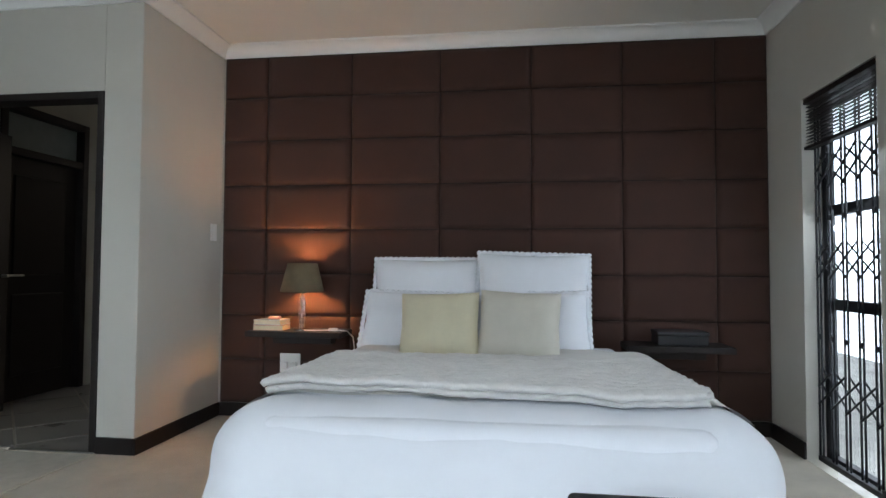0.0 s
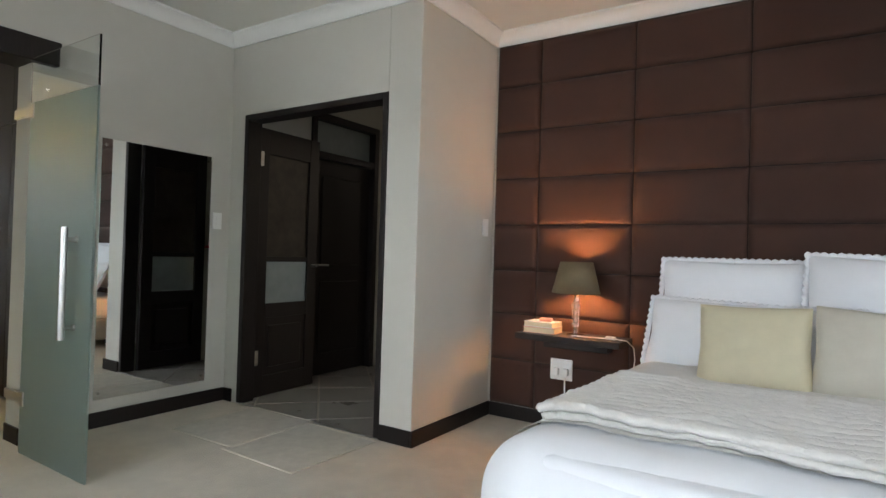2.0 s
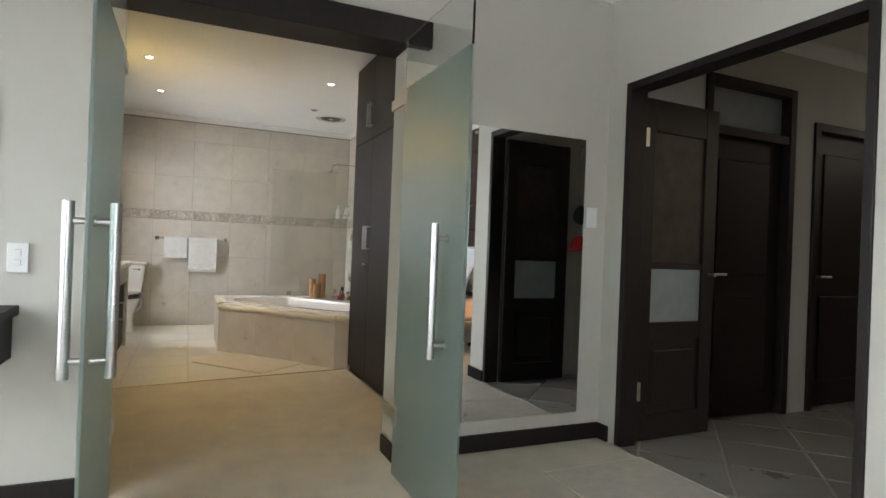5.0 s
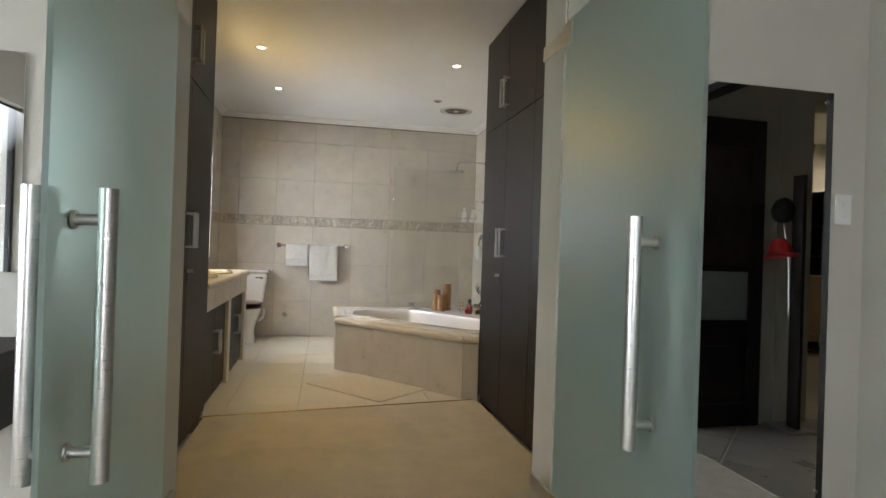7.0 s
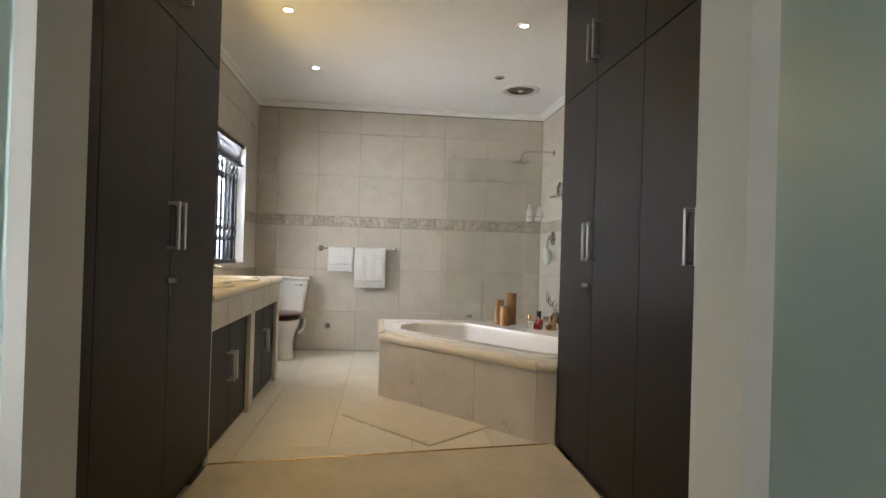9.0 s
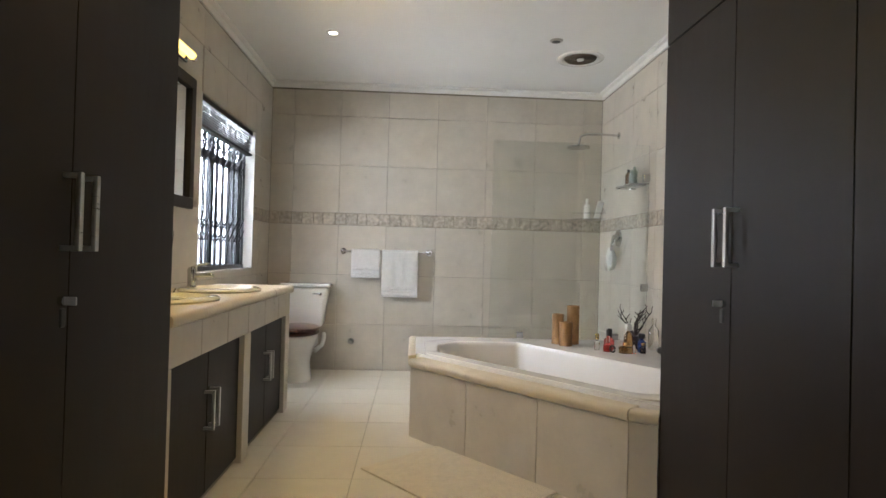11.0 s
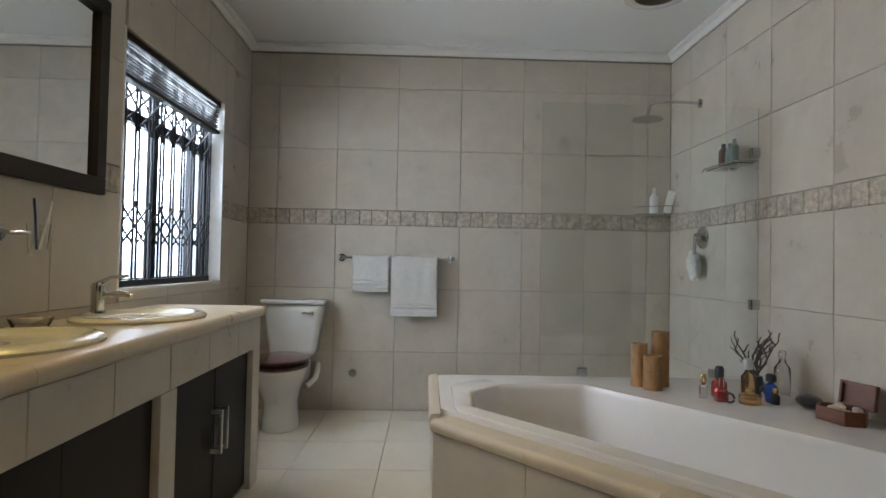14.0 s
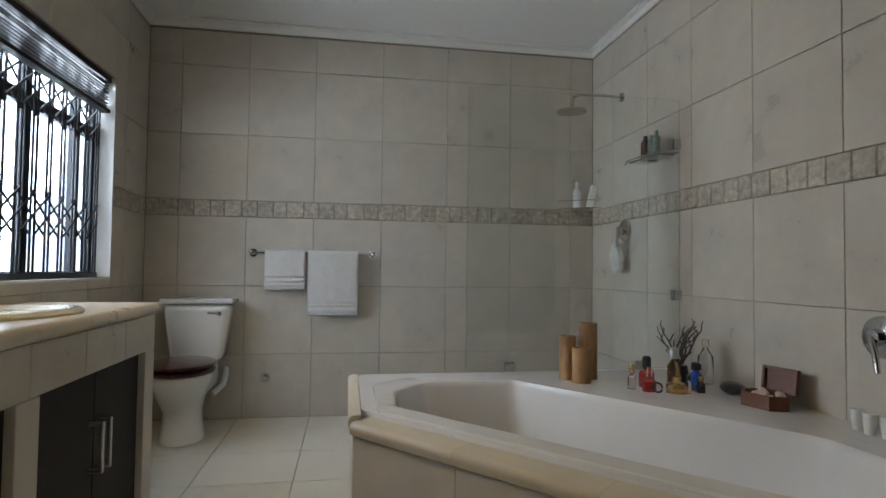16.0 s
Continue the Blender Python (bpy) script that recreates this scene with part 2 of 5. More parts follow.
def mesh_of(name, bm, material, smooth=True):
    me = bpy.data.meshes.new(name)
    crisp = []
    if smooth:
        bm.normal_update()
        for e in bm.edges:
            hard = False
            if len(e.link_faces) == 2:
                a, c = [f.calc_area() for f in e.link_faces]
                hard = e.calc_face_angle(0.0) > 0.2 and max(a, c) > 6 * min(a, c)
            crisp.append(hard)
    bm.to_mesh(me)
    bm.free()
    me.materials.append(material)
    if smooth:
        me.polygons.foreach_set("use_smooth", [True] * len(me.polygons))
        me.set_sharp_from_angle(angle=radians(38))
        for e, hard in zip(me.edges, crisp):
            if hard:
                e.use_edge_sharp = True
    return me


def part(name, bm, material, parent, label="", m=None):
    ob = new(name, mesh_of(name, bm, material))
    ob.parent = parent
    if m is not None:
        ob.matrix_basis = m
    if label:
        ob["label"] = label
    return ob


def solid(name, bm, material, label, category, kind="", m=None, group=""):
    ob = new(name, mesh_of(name, bm, material))
    if m is not None:
        ob.matrix_basis = m
    return tagged(ob, label, category, group, kind)


def thing(name, label, category, m=None, kind="", group=""):
    ob = new(name)
    ob.empty_display_size = 0.05
    if m is not None:
        ob.matrix_basis = m
    return tagged(ob, label, category, group, kind)


PIECES = {}


def piece(name, parent, m, size, material, bevel=0.003):
    """A thin slab of size (w, h, d) centred on its back face, sharing its mesh with alike pieces."""
    key = (name, round(size[0], 3), round(size[1], 3), round(size[2], 3), material.name)
    if key not in PIECES:
        w, h, d = size
        b = bmesh.new()
        q = bevel
        lo = [b.verts.new((sx * w / 2, sy * h / 2, 0)) for sx, sy in ((-1, -1), (1, -1), (1, 1), (-1, 1))]
        mi = [b.verts.new((sx * w / 2, sy * h / 2, d - q)) for sx, sy in ((-1, -1), (1, -1), (1, 1), (-1, 1))]
        hi = [b.verts.new((sx * (w / 2 - q), sy * (h / 2 - q), d)) for sx, sy in ((-1, -1), (1, -1), (1, 1), (-1, 1))]
        for i in range(4):
            j = (i + 1) % 4
            b.faces.new((lo[i], lo[j], mi[j], mi[i]))
            b.faces.new((mi[i], mi[j], hi[j], hi[i]))
        b.faces.new(hi)
        PIECES[key] = mesh_of(name, b, material, False)
    ob = new(name, PIECES[key])
    ob.parent = parent
    ob.matrix_basis = m
    return ob


# ---- structure: plan ----
YN, XE, XS, YD, XW = 4.09, 1.41, -2.37, 3.165, -4.10
YS = -1.6
HB, HC = 2.70, 2.68
XF, YB0, YB1 = -9.42, -0.19, 2.955
GAP = 0.002

ground = solid("ground", bm_box(-60, -60, -0.32, 60, 60, -0.16), LAWN, "pale paving around the house", "ground", "structure")
# carpet of the bedroom and the passage, with a slanted end at the tiles
floor = solid("floor_carpet", bm_prism([(XE, YS), (XE, YN), (XS, YN), (XS, YD), (XW - 0.02, YD), (XW - 0.02, 2.2), (-6.335, 2.2), (-6.05, 0.335), (XW - 0.02, 0.335), (XW - 0.02, YS)], -0.1, 0.0), CARPET, "beige cut-pile fitted carpet", "carpet", "structure")
sub = solid("floor_bath", bm_prism([(-6.05, 0.335), (-6.335, 2.2), (-6.335, YB1), (XF, YB1), (XF, YB0), (-6.05, YB0)], -0.1, -0.006), GROUT, "cream square ceramic floor tiles", "floor", "structure")
hallf = solid("floor_hall", bm_box(-5.6, YD, -0.1, 0.5, 9.0, -0.012), HGROUT, "grey diagonal hall floor tiles with pale joints", "floor", "structure")
strip = solid("trim_threshold", bm_box(-0.006, -0.945, 0.0, 0.006, 0.945, 0.006, 0.002), GOLD, "thin brass edging strip between carpet and tiles", "edging strip", "structure", pose(-6.195, 1.267, 0, 0, 0, 8.7))
strip2 = solid("trim_threshold_hall", bm_box(-3.945, YD - 0.01, 0.0, -2.61, YD + 0.012, 0.007, 0.002), STEEL, "thin metal edging strip in the doorway", "edging strip", "structure")

wn_ = solid("wall_north", bm_box(XS - 0.24, YN, -0.1, XE + 0.3, YN + 0.15, 2.9), PAINT, "wall behind the padded panels", "wall", "structure")
ws = solid("wall_stub", bm_box(-2.61, YD, -0.1, XS, YN, 2.9, 0.006), PAINT, "cream painted wall corner beside the doorway", "wall", "structure")
b = bm_box(-4.30, YD, -0.1, -3.945, YD + 0.11, 2.9)
b = bm_box(-3.945, YD, 2.10, -2.61, YD + 0.11, 2.9, bm=b)
wd = solid("wall_door", b, PAINT, "cream painted wall with a doorway", "wall", "structure")
b = bm_box(-4.28, 1.86, -0.1, XW, YD, 2.9)
b = bm_box(-4.28, 0.58, 2.20, XW, 1.86, 2.9, bm=b)
b = bm_box(-4.28, YS - 0.2, -0.1, XW, 0.58, 2.9, bm=b)
ww = solid("wall_west", b, PAINT, "cream painted wall with a wide opening", "wall", "structure")
b = bm_box(XE, 3.64, -0.1, XE + 0.16, YN, 2.9)
b = bm_box(XE, 2.94, 2.05, XE + 0.16, 3.64, 2.9, bm=b)
b = bm_box(XE, 1.4, -0.1, XE + 0.16, 2.94, 2.9, bm=b)
b = bm_box(XE, -0.2, 2.2, XE + 0.16, 1.4, 2.9, bm=b)
b = bm_box(XE, -0.2, -0.1, XE + 0.16, 1.4, 0.2, bm=b)
b = bm_box(XE, YS - 0.2, -0.1, XE + 0.16, -0.2, 2.9, bm=b)
we = solid("wall_east", b, PAINT, "cream painted wall with a tall barred window", "wall", "structure")
b = bm_box(XW, YS - 0.2, -0.1, -3.8, YS, 2.9)
b = bm_box(-3.8, YS - 0.2, -0.1, -0.2, YS, 0.3, bm=b)
b = bm_box(-3.8, YS - 0.2, 2.25, -0.2, YS, 2.9, bm=b)
b = bm_box(-0.2, YS - 0.2, -0.1, XE, YS, 2.9, bm=b)
wso = solid("wall_south", b, PAINT, "cream painted wall with a wide window", "wall", "structure")
# bathroom shell
wf = solid("wall_bath_far", bm_box(XF - 0.2, YB0 - 0.3, -0.1, XF, YB1 + 0.2, 2.9), GROUT, "cream tiled bathroom wall with a stone border", "wall", "structure")
WX0, WX1, WZ0, WZ1 = -8.88, -7.66, 0.935, 2.08
b = bm_box(XF, YB0 - 0.14, -0.1, WX0, YB0, 2.9)
b = bm_box(WX1, YB0 - 0.14, -0.1, -4.28, YB0, 2.9, bm=b)
b = bm_box(WX0, YB0 - 0.14, -0.1, WX1, YB0, WZ0, bm=b)
b = bm_box(WX0, YB0 - 0.14, WZ1, WX1, YB0, 2.9, bm=b)
wb = solid("wall_bath_window", b, GROUT, "cream tiled wall with a barred window", "wall", "structure")
wr = solid("wall_bath_shower", bm_box(XF, YB1, -0.1, -4.28, YB1 + 0.2, 2.9), GROUT, "cream tiled wall beside the bath", "wall", "structure")
# hall beyond the double doors
b = bm_box(-4.30, YD + 0.11, -0.1, -4.12, 3.98, 2.9)
b = bm_box(-4.30, 3.98, 2.35, -4.12, 4.88, 2.9, bm=b)
b = bm_box(-4.30, 4.88, -0.1, -4.12, 5.1, 2.9, bm=b)
b = bm_box(-4.30, 5.1, 2.15, -4.12, 6.0, 2.9, bm=b)
b = bm_box(-4.30, 6.0, -0.1, -4.12, 9.0, 2.9, bm=b)
wh = solid("wall_hall_west", b, PAINT, "cream hall wall with dark doors", "wall", "structure")
b = bm_box(-2.61, 4.24, -0.1, -2.45, 4.36, 2.9)
b = bm_box(-2.61, 4.36, 2.2, -2.45, 5.8, 2.9, bm=b)
b = bm_box(-2.61, 5.8, -0.1, -2.45, 9.0, 2.9, bm=b)
whe = solid("wall_hall_east", b, PAINT, "cream hall wall with an archway", "wall", "structure")
whn = solid("wall_hall_north", bm_box(-5.8, 9.0, -0.1, 0.7, 9.15, 2.9), PAINT, "cream wall at the end of the hall", "wall", "structure")
whx = solid("wall_room_east", bm_box(0.5, 4.24, -0.1, 0.65, 9.0, 2.9), PAINT, "cream wall of the room beyond", "wall", "structure")
whw = solid("wall_room_west", bm_box(-5.75, YD, -0.1, -5.6, 9.0, 2.9), PAINT, "cream wall of the room behind the hall doors", "wall", "structure")

solid("ceiling_bedroom", bm_prism([(XW - 0.09, YS - 0.1), (XE + 0.1, YS - 0.1), (XE + 0.1, YN + 0.05), (-2.5, YN + 0.05), (-2.5, YD + 0.05), (XW - 0.09, YD + 0.05)], HB, HB + 0.1), CEIL, "off-white plaster ceiling", "ceiling", "structure")
solid("ceiling_bath", bm_box(XF - 0.1, YB0 - 0.1, HC, -4.28, YB1 + 0.1, HC + 0.1), CEILB, "white plaster ceiling with downlights", "ceiling", "structure")
solid("ceiling_hall", bm_prism([(-5.7, YD + 0.052), (-2.502, YD + 0.052), (-2.502, YN + 0.052), (0.6, YN + 0.052), (0.6, 9.1), (-5.7, 9.1)], HB, HB + 0.1), CEIL, "off-white hall ceiling", "ceiling", "structure")
solid("roof", bm_box(-9.9, -2.1, 3.0, 2.0, 9.4, 3.1), GROUT, "flat closing roof", "roof", "structure")


def cornice(name, p, q, inward, z, size=0.085):
    """A coved cornice along p to q, its slope towards inward."""
    a, c, n = Vector((*p, 0)), Vector((*q, 0)), Vector((*inward, 0))
    prof = [(0.0, -size), (0.014, -size), (0.018, -size * 0.82), (size * 0.45, -size * 0.40), (size * 0.82, -0.018), (size, -0.014), (size, 0.0), (0.0, 0.0)]
    b = bmesh.new()
    r0 = [b.verts.new(a + n * u + Vector((0, 0, z + v))) for u, v in prof]
    r1 = [b.verts.new(c + n * u + Vector((0, 0, z + v))) for u, v in prof]
    k = len(prof)
    for i in range(k):
        b.faces.new((r0[i], r0[(i + 1) % k], r1[(i + 1) % k], r1[i]))
    b.faces.new(r0)
    b.faces.new(r1[::-1])
    bmesh.ops.recalc_face_normals(b, faces=b.faces)
    return solid(name, b, CORN, "white coved plaster cornice", "cornice", "structure")


Z = HB - 0.001
cornice("cornice_north", (XS, YN), (XE, YN), (0, -1), Z)
cornice("cornice_stub", (XS, YD - 0.085), (XS, YN), (1, 0), Z)
cornice("cornice_door", (XW, YD), (XS + 0.085, YD), (0, -1), Z)
cornice("cornice_west", (XW, YS), (XW, YD), (1, 0), Z)
cornice("cornice_east", (XE, YS), (XE, YN), (-1, 0), Z)
cornice("cornice_bath_far", (XF, YB0), (XF, YB1), (1, 0), HC - 0.001, 0.055)
cornice("cornice_bath_shower", (XF, YB1), (-6.31, YB1), (0, -1), HC - 0.001, 0.055)
cornice("cornice_bath_window", (XF, YB0), (-6.05, YB0), (0, 1), HC - 0.001, 0.055)
cornice("cornice_hall", (-4.12, YD + 0.11), (-4.12, 9.0), (1, 0), Z)


def skirting(name, x0, y0, x1, y1):
    return solid(name, bm_box(x0, y0, 0.0, x1, y1, 0.095, 0.004), DARK, "dark-stained wooden skirting board", "skirting", "structure")


skirting("baseboard_north", XS + 0.016, YN - 0.016, XE, YN)
skirting("baseboard_stub", XS, YD - 0.014, XS + 0.016, YN)
skirting("baseboard_stub_front", -2.605, YD - 0.014, XS - 0.001, YD)
skirting("baseboard_west", XW, 1.85, XW + 0.016, YD - 0.001)
skirting("baseboard_reveal", -4.27, 1.846, XW + 0.016, 1.86 - 0.001)
skirting("baseboard_west_south", XW, YS, XW + 0.016, 0.59)
skirting("baseboard_door", XW + 0.017, YD - 0.014, -4.0, YD)
skirting("baseboard_east", XE - 0.016, 3.64, XE, YN - 0.017)
skirting("baseboard_east_south", XE - 0.016, YS, XE, 2.94)

# beam over the glass doors
solid("trim_beam", bm_box(-4.295, 0.44, 2.125, XW + 0.05, 1.985, 2.262, 0.005), DARK, "dark-stained timber beam over the glass doors", "beam", "structure")

# double door to the hall
dj = thing("door_1", "dark-stained double door with frosted panes, standing open", "door", kind="structure")
part("frame", bm_box(-3.945, YD - 0.006, 0, -3.90, YD + 0.116, 2.10, 0.004), DARK, dj)
part("frame", bm_box(-2.65, YD - 0.006, 0, -2.61, YD + 0.116, 2.10, 0.004), DARK, dj)
part("frame", bm_box(-3.90, YD - 0.006, 2.055, -2.65, YD + 0.116, 2.10, 0.004), DARK, dj)


def door_leaf(parent, m, w=0.64, h=2.04, glass=True):
    """A panelled leaf along local x from its hinge at 0, its thickness along y."""
    t = 0.042
    leaf = part("leaf", bm_box(0, 0, 0.01, 0.105, t, h, 0.003), DARK, parent, m=m)
    part("stile", bm_box(w - 0.105, 0, 0.01, w, t, h, 0.003), DARK, leaf)
    for z0, z1 in ((0.01, 0.16), (0.60, 0.71), (1.03, 1.07), (h - 0.19, h)):
        part("rail", bm_box(0.105, 0.001, z0, w - 0.105, t - 0.001, z1, 0.003), DARK, leaf)
    part("panel", bm_box(0.105, 0.014, 0.16, w - 0.105, t - 0.014, 0.60), DARK, leaf)
    part("panel", bm_box(0.15, 0.006, 0.22, w - 0.15, t - 0.006, 0.54, 0.006), DARK, leaf)
    for z0, z1 in ((0.71, 1.03), (1.07, h - 0.19)):
        part("pane", bm_box(0.105, 0.017, z0, w - 0.105, t - 0.017, z1), FPANE if z0 < 1 else DPANE, leaf, "frosted glass pane" if z0 < 1 else "glass pane coloured like the dark brown reflection in it")
    for z in (0.25, 1.75):
        part("hinge", bm_box(-0.004, -0.008, z, 0.045, 0.0, z + 0.11, 0.002), STEEL, leaf, "steel hinge")
    part("handle", bm_tube([(w - 0.05, -0.05, 1.0), (w - 0.05, -0.05, 1.0), (w - 0.16, -0.052, 1.0)], 0.009, bm=bm_tube([(w - 0.05, 0, 1.0), (w - 0.05, -0.05, 1.0)], 0.011)), STEEL, leaf, "steel lever handle")
    return leaf


door_leaf(dj, pose(-3.93, YD + 0.118, 0, 0, 0, 92) @ pose(0, 0, 0))
door_leaf(dj, pose(-2.66, YD + 0.118, 0, 0, 0, 88) @ Matrix.Identity(4))

for i, (y0, y1, zt) in enumerate(((3.98, 4.88, 2.35), (5.1, 6.0, 2.15))):
    d = thing("door_%d" % (i + 2), "dark-stained hall door with a frosted transom" if i == 0 else "dark-stained hall door in a dark frame", "door", kind="structure")
    for a, c in ((y0, y0 + 0.06), (y1 - 0.06, y1)):
        part("frame", bm_box(-4.26, a, 0, -4.10, c, zt, 0.004), DARK, d)
    part("frame", bm_box(-4.26, y0 + 0.06, zt - 0.06, -4.10, y1 - 0.06, zt, 0.004), DARK, d)
    top = 1.95 if i == 0 else zt - 0.06
    if i == 0:
        part("rail", bm_box(-4.25, y0 + 0.06, 1.95, -4.11, y1 - 0.06, 2.01, 0.004), DARK, d)
        part("transom_pane", bm_box(-4.19, y0 + 0.06, 2.01, -4.18, y1 - 0.06, zt - 0.06), FPANE, d, "frosted glass transom")
    part("leaf", bm_box(-4.21, y0 + 0.06, 0.01, -4.165, y1 - 0.06, top, 0.003), DARK, d)
    for z0, z1 in ((0.2, 0.85), (1.0, top - 0.15)):
        part("panel", bm_box(-4.17, y0 + 0.19, z0, -4.155, y1 - 0.19, z1, 0.008), DARK, d)
    part("handle", bm_tube([(-4.165, y0 + 0.12, 1.0), (-4.11, y0 + 0.12, 1.0), (-4.105, y0 + 0.24, 1.0)], 0.009), STEEL, d, "steel lever handle")

# ---- glass doors ----


def glass_leaf(y, side, x0=-3.93, x1=-3.225):
    g = thing("glass_door", "frosted green glass door with steel bar handles, standing open", "door", group="glass doors")
    part("frosted_pane", bm_box(x0, y - 0.005, 0.012, x1, y + 0.005, 1.86), FROST, g, "frosted lower part of the glass")
    part("clear_pane", bm_box(x0, y - 0.005, 1.861, x1, y + 0.005, 2.10), CLEAR, g, "clear upper edge of the glass")
    hx = x1 - (0.15 if side > 0 else 0.10)
    for s in (-1, 1):
        hb = part("handle", bm_tube([(hx, y + s * 0.062, 0.668), (hx, y + s * 0.062, 1.198)], 0.0165, 20), STEEL, g, "brushed steel bar handle")
        for z in (0.722, 1.14):
            part("standoff", bm_tube([(hx, y + s * 0.005, z), (hx, y + s * 0.062, z)], 0.0105, 14), STEEL, hb)
            part("washer", bm_tube([(hx, y + s * 0.005, z), (hx, y + s * 0.010, z)], 0.0165, 14), STEEL, hb)
    for z in (0.26, 1.78):
        h = part("hinge", bm_box(x0 - 0.01, y - 0.011, z, x0 + 0.045, y + 0.011, z + 0.075, 0.004), STEEL, g, "chrome glass hinge")
        part("hinge_arm", bm_box(XW - 0.03, y - 0.006, z + 0.012, x0 - 0.01, y + 0.006, z + 0.063, 0.002), STEEL, h)
    return g


glass_leaf(1.80, 1)
glass_leaf(0.60, -1, -4.0)

# ---- bedroom ----
cols = (XS + 0.016, -2.021, -1.39, -0.751, -0.118, 0.49, 1.085, XE - 0.001)
rows = (0.098, 0.407, 0.727, 1.028, 1.344, 1.665, 1.996, 2.313, 2.612)


def padded_panel(w, h):
    b = bmesh.new()
    nx, nz, d, r = 14, 10, 0.024, 0.034
    grid = []
    for j in range(nz + 1):
        row = []
        for i in range(nx + 1):
            u, v = (i / nx), (j / nz)
            u, v = 0.5 - 0.5 * math.cos(math.pi * u), 0.5 - 0.5 * math.cos(math.pi * v)
            e = min(u * w, (1 - u) * w)
            f = min(v * h, (1 - v) * h)
            k = (1 - max(0, 1 - e / r) ** 2.2) * (1 - max(0, 1 - f / r) ** 2.2)
            row.append(b.verts.new(((u - 0.5) * (w - 0.003), -0.004 - d * math.sqrt(max(k, 0.0)), (v - 0.5) * (h - 0.003))))
        grid.append(row)
    for j in range(nz):
        for i in range(nx):
            b.faces.new((grid[j][i], grid[j][i + 1], grid[j + 1][i + 1], grid[j + 1][i]))
    bmesh.ops.recalc_face_normals(b, faces=b.faces)
    for f in b.faces:
        if f.normal.y > 0:
            f.normal_flip()
    me = bpy.data.meshes.new("padded_panel")
    b.to_mesh(me)
    b.free()
    me.materials.append(SUEDE)
    me.polygons.foreach_set("use_smooth", [True] * len(me.polygons))
    return me


SEAM = mat("dark_panel_backing", (0.02, 0.011, 0.008), 0.95, vary=0.1)
wall_pad = thing("headboard_wall", "brown suede padded wall of stitched rectangular panels behind the bed", "padded wall", pose(0, YN, 0), kind="structure")
# dark sheet over the wall, showing in the gaps between the panels
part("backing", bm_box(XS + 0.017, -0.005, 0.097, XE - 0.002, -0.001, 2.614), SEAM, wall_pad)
for i in range(7):
    for j in range(8):
        w, h = cols[i + 1] - cols[i], rows[j + 1] - rows[j]
        p = new("padded_panel", padded_panel(w, h))
        p.parent = wall_pad
        p.matrix_basis = pose((cols[i] + cols[i + 1]) / 2, 0, (rows[j] + rows[j + 1]) / 2, random.uniform(-0.4, 0.4), 0, random.uniform(-0.3, 0.3))

# bed
BX, BW, BF, BH = -0.335, 1.96, 1.95, 0.58


def drape(s, t, lift=0.0, flare=0.16, r=0.21, amp=1.0):
    """A point of cloth laid over the bed: s across from the middle, t along from the foot edge (negative hangs down)."""
    half = BW / 2 - r
    dx = max(0.0, abs(s) - half)
    dy = max(0.0, r - t) if t < r else 0.0
    d = math.hypot(dx, dy)
    n = noise.noise((s * 2.3, t * 2.1, 0.3)) * 0.012 * amp + noise.noise((s * 7, t * 6, 5.1)) * 0.005 * amp
    x, y, z = max(-half, min(half, s)), max(r, t), BH + lift + n
    if d > 0:
        ux, uy = math.copysign(dx / d, s), -dy / d
        quarter = r * math.pi / 2
        if d < quarter:
            out, drop = r * math.sin(d / r), r * (1 - math.cos(d / r))
        else:
            e = d - quarter
            fold = 0.020 * amp * math.sin(s * 9 + t * 8.0 + 1.5 * math.sin(t * 3)) * min(1, e / 0.2)
            out, drop = r + flare * e + fold, r + e * (1 - flare * 0.3)
        x, y, z = x + ux * out, y + uy * out, BH + lift + n - drop
    return (BX + x, BF + y, z)


def cloth(s0, s1, t0, t1, ns, nt, lift, amp=1.0, extra=None, flare=0.16):
    b = bmesh.new()
    g = []
    for j in range(nt + 1):
        row = []
        for i in range(ns + 1):
            s, t = s0 + (s1 - s0) * i / ns, t0 + (t1 - t0) * j / nt
            p = Vector(drape(s, t, lift + (extra(s, t) if extra else 0), amp=amp, flare=flare))
            p.z = max(p.z, 0.012)
            row.append(b.verts.new(p))
        g.append(row)
    for j in range(nt):
        for i in range(ns):
            b.faces.new((g[j][i], g[j][i + 1], g[j + 1][i + 1], g[j + 1][i]))
    return b


bed = thing("bed", "double bed with a pale mattress on a dark base", "bed")
part("base", bm_box(BX - 0.74, BF + 0.06, 0.06, BX + 0.74, YN - 0.06, 0.30, 0.02), BLANKET, bed)
part("mattress", bm_box(BX - 0.76, BF + 0.05, 0.30, BX + 0.76, YN - 0.05, 0.555, 0.05, 4), LINEN, bed)
for sx in (-1, 1):
    for yy in (BF + 0.15, YN - 0.2):
        part("leg", bm_lathe([(0.03, 0.0), (0.035, 0.06)], 16, at=(BX + sx * 0.62, yy, 0)), DARK, bed)


def creases(s, t):
    """Soft ridges where the cotton has been pulled."""
    a = 1 - 5 * abs(noise.noise((s * 1.5 + t * 0.9, t * 1.1 - s * 0.4, 9.3)))
    c = 1 - 6 * abs(noise.noise((s * 2.6 - t * 1.1, t * 1.7, 3.1)))
    return 0.005 * max(0.0, a) ** 2 + 0.004 * max(0.0, c) ** 2


duvet = solid("duvet", cloth(-1.34, 1.34, -0.64, 1.55, 120, 100, 0.0, 1.5, creases, flare=0.10), LINEN, "smooth white cotton duvet hanging over the bed", "duvet")
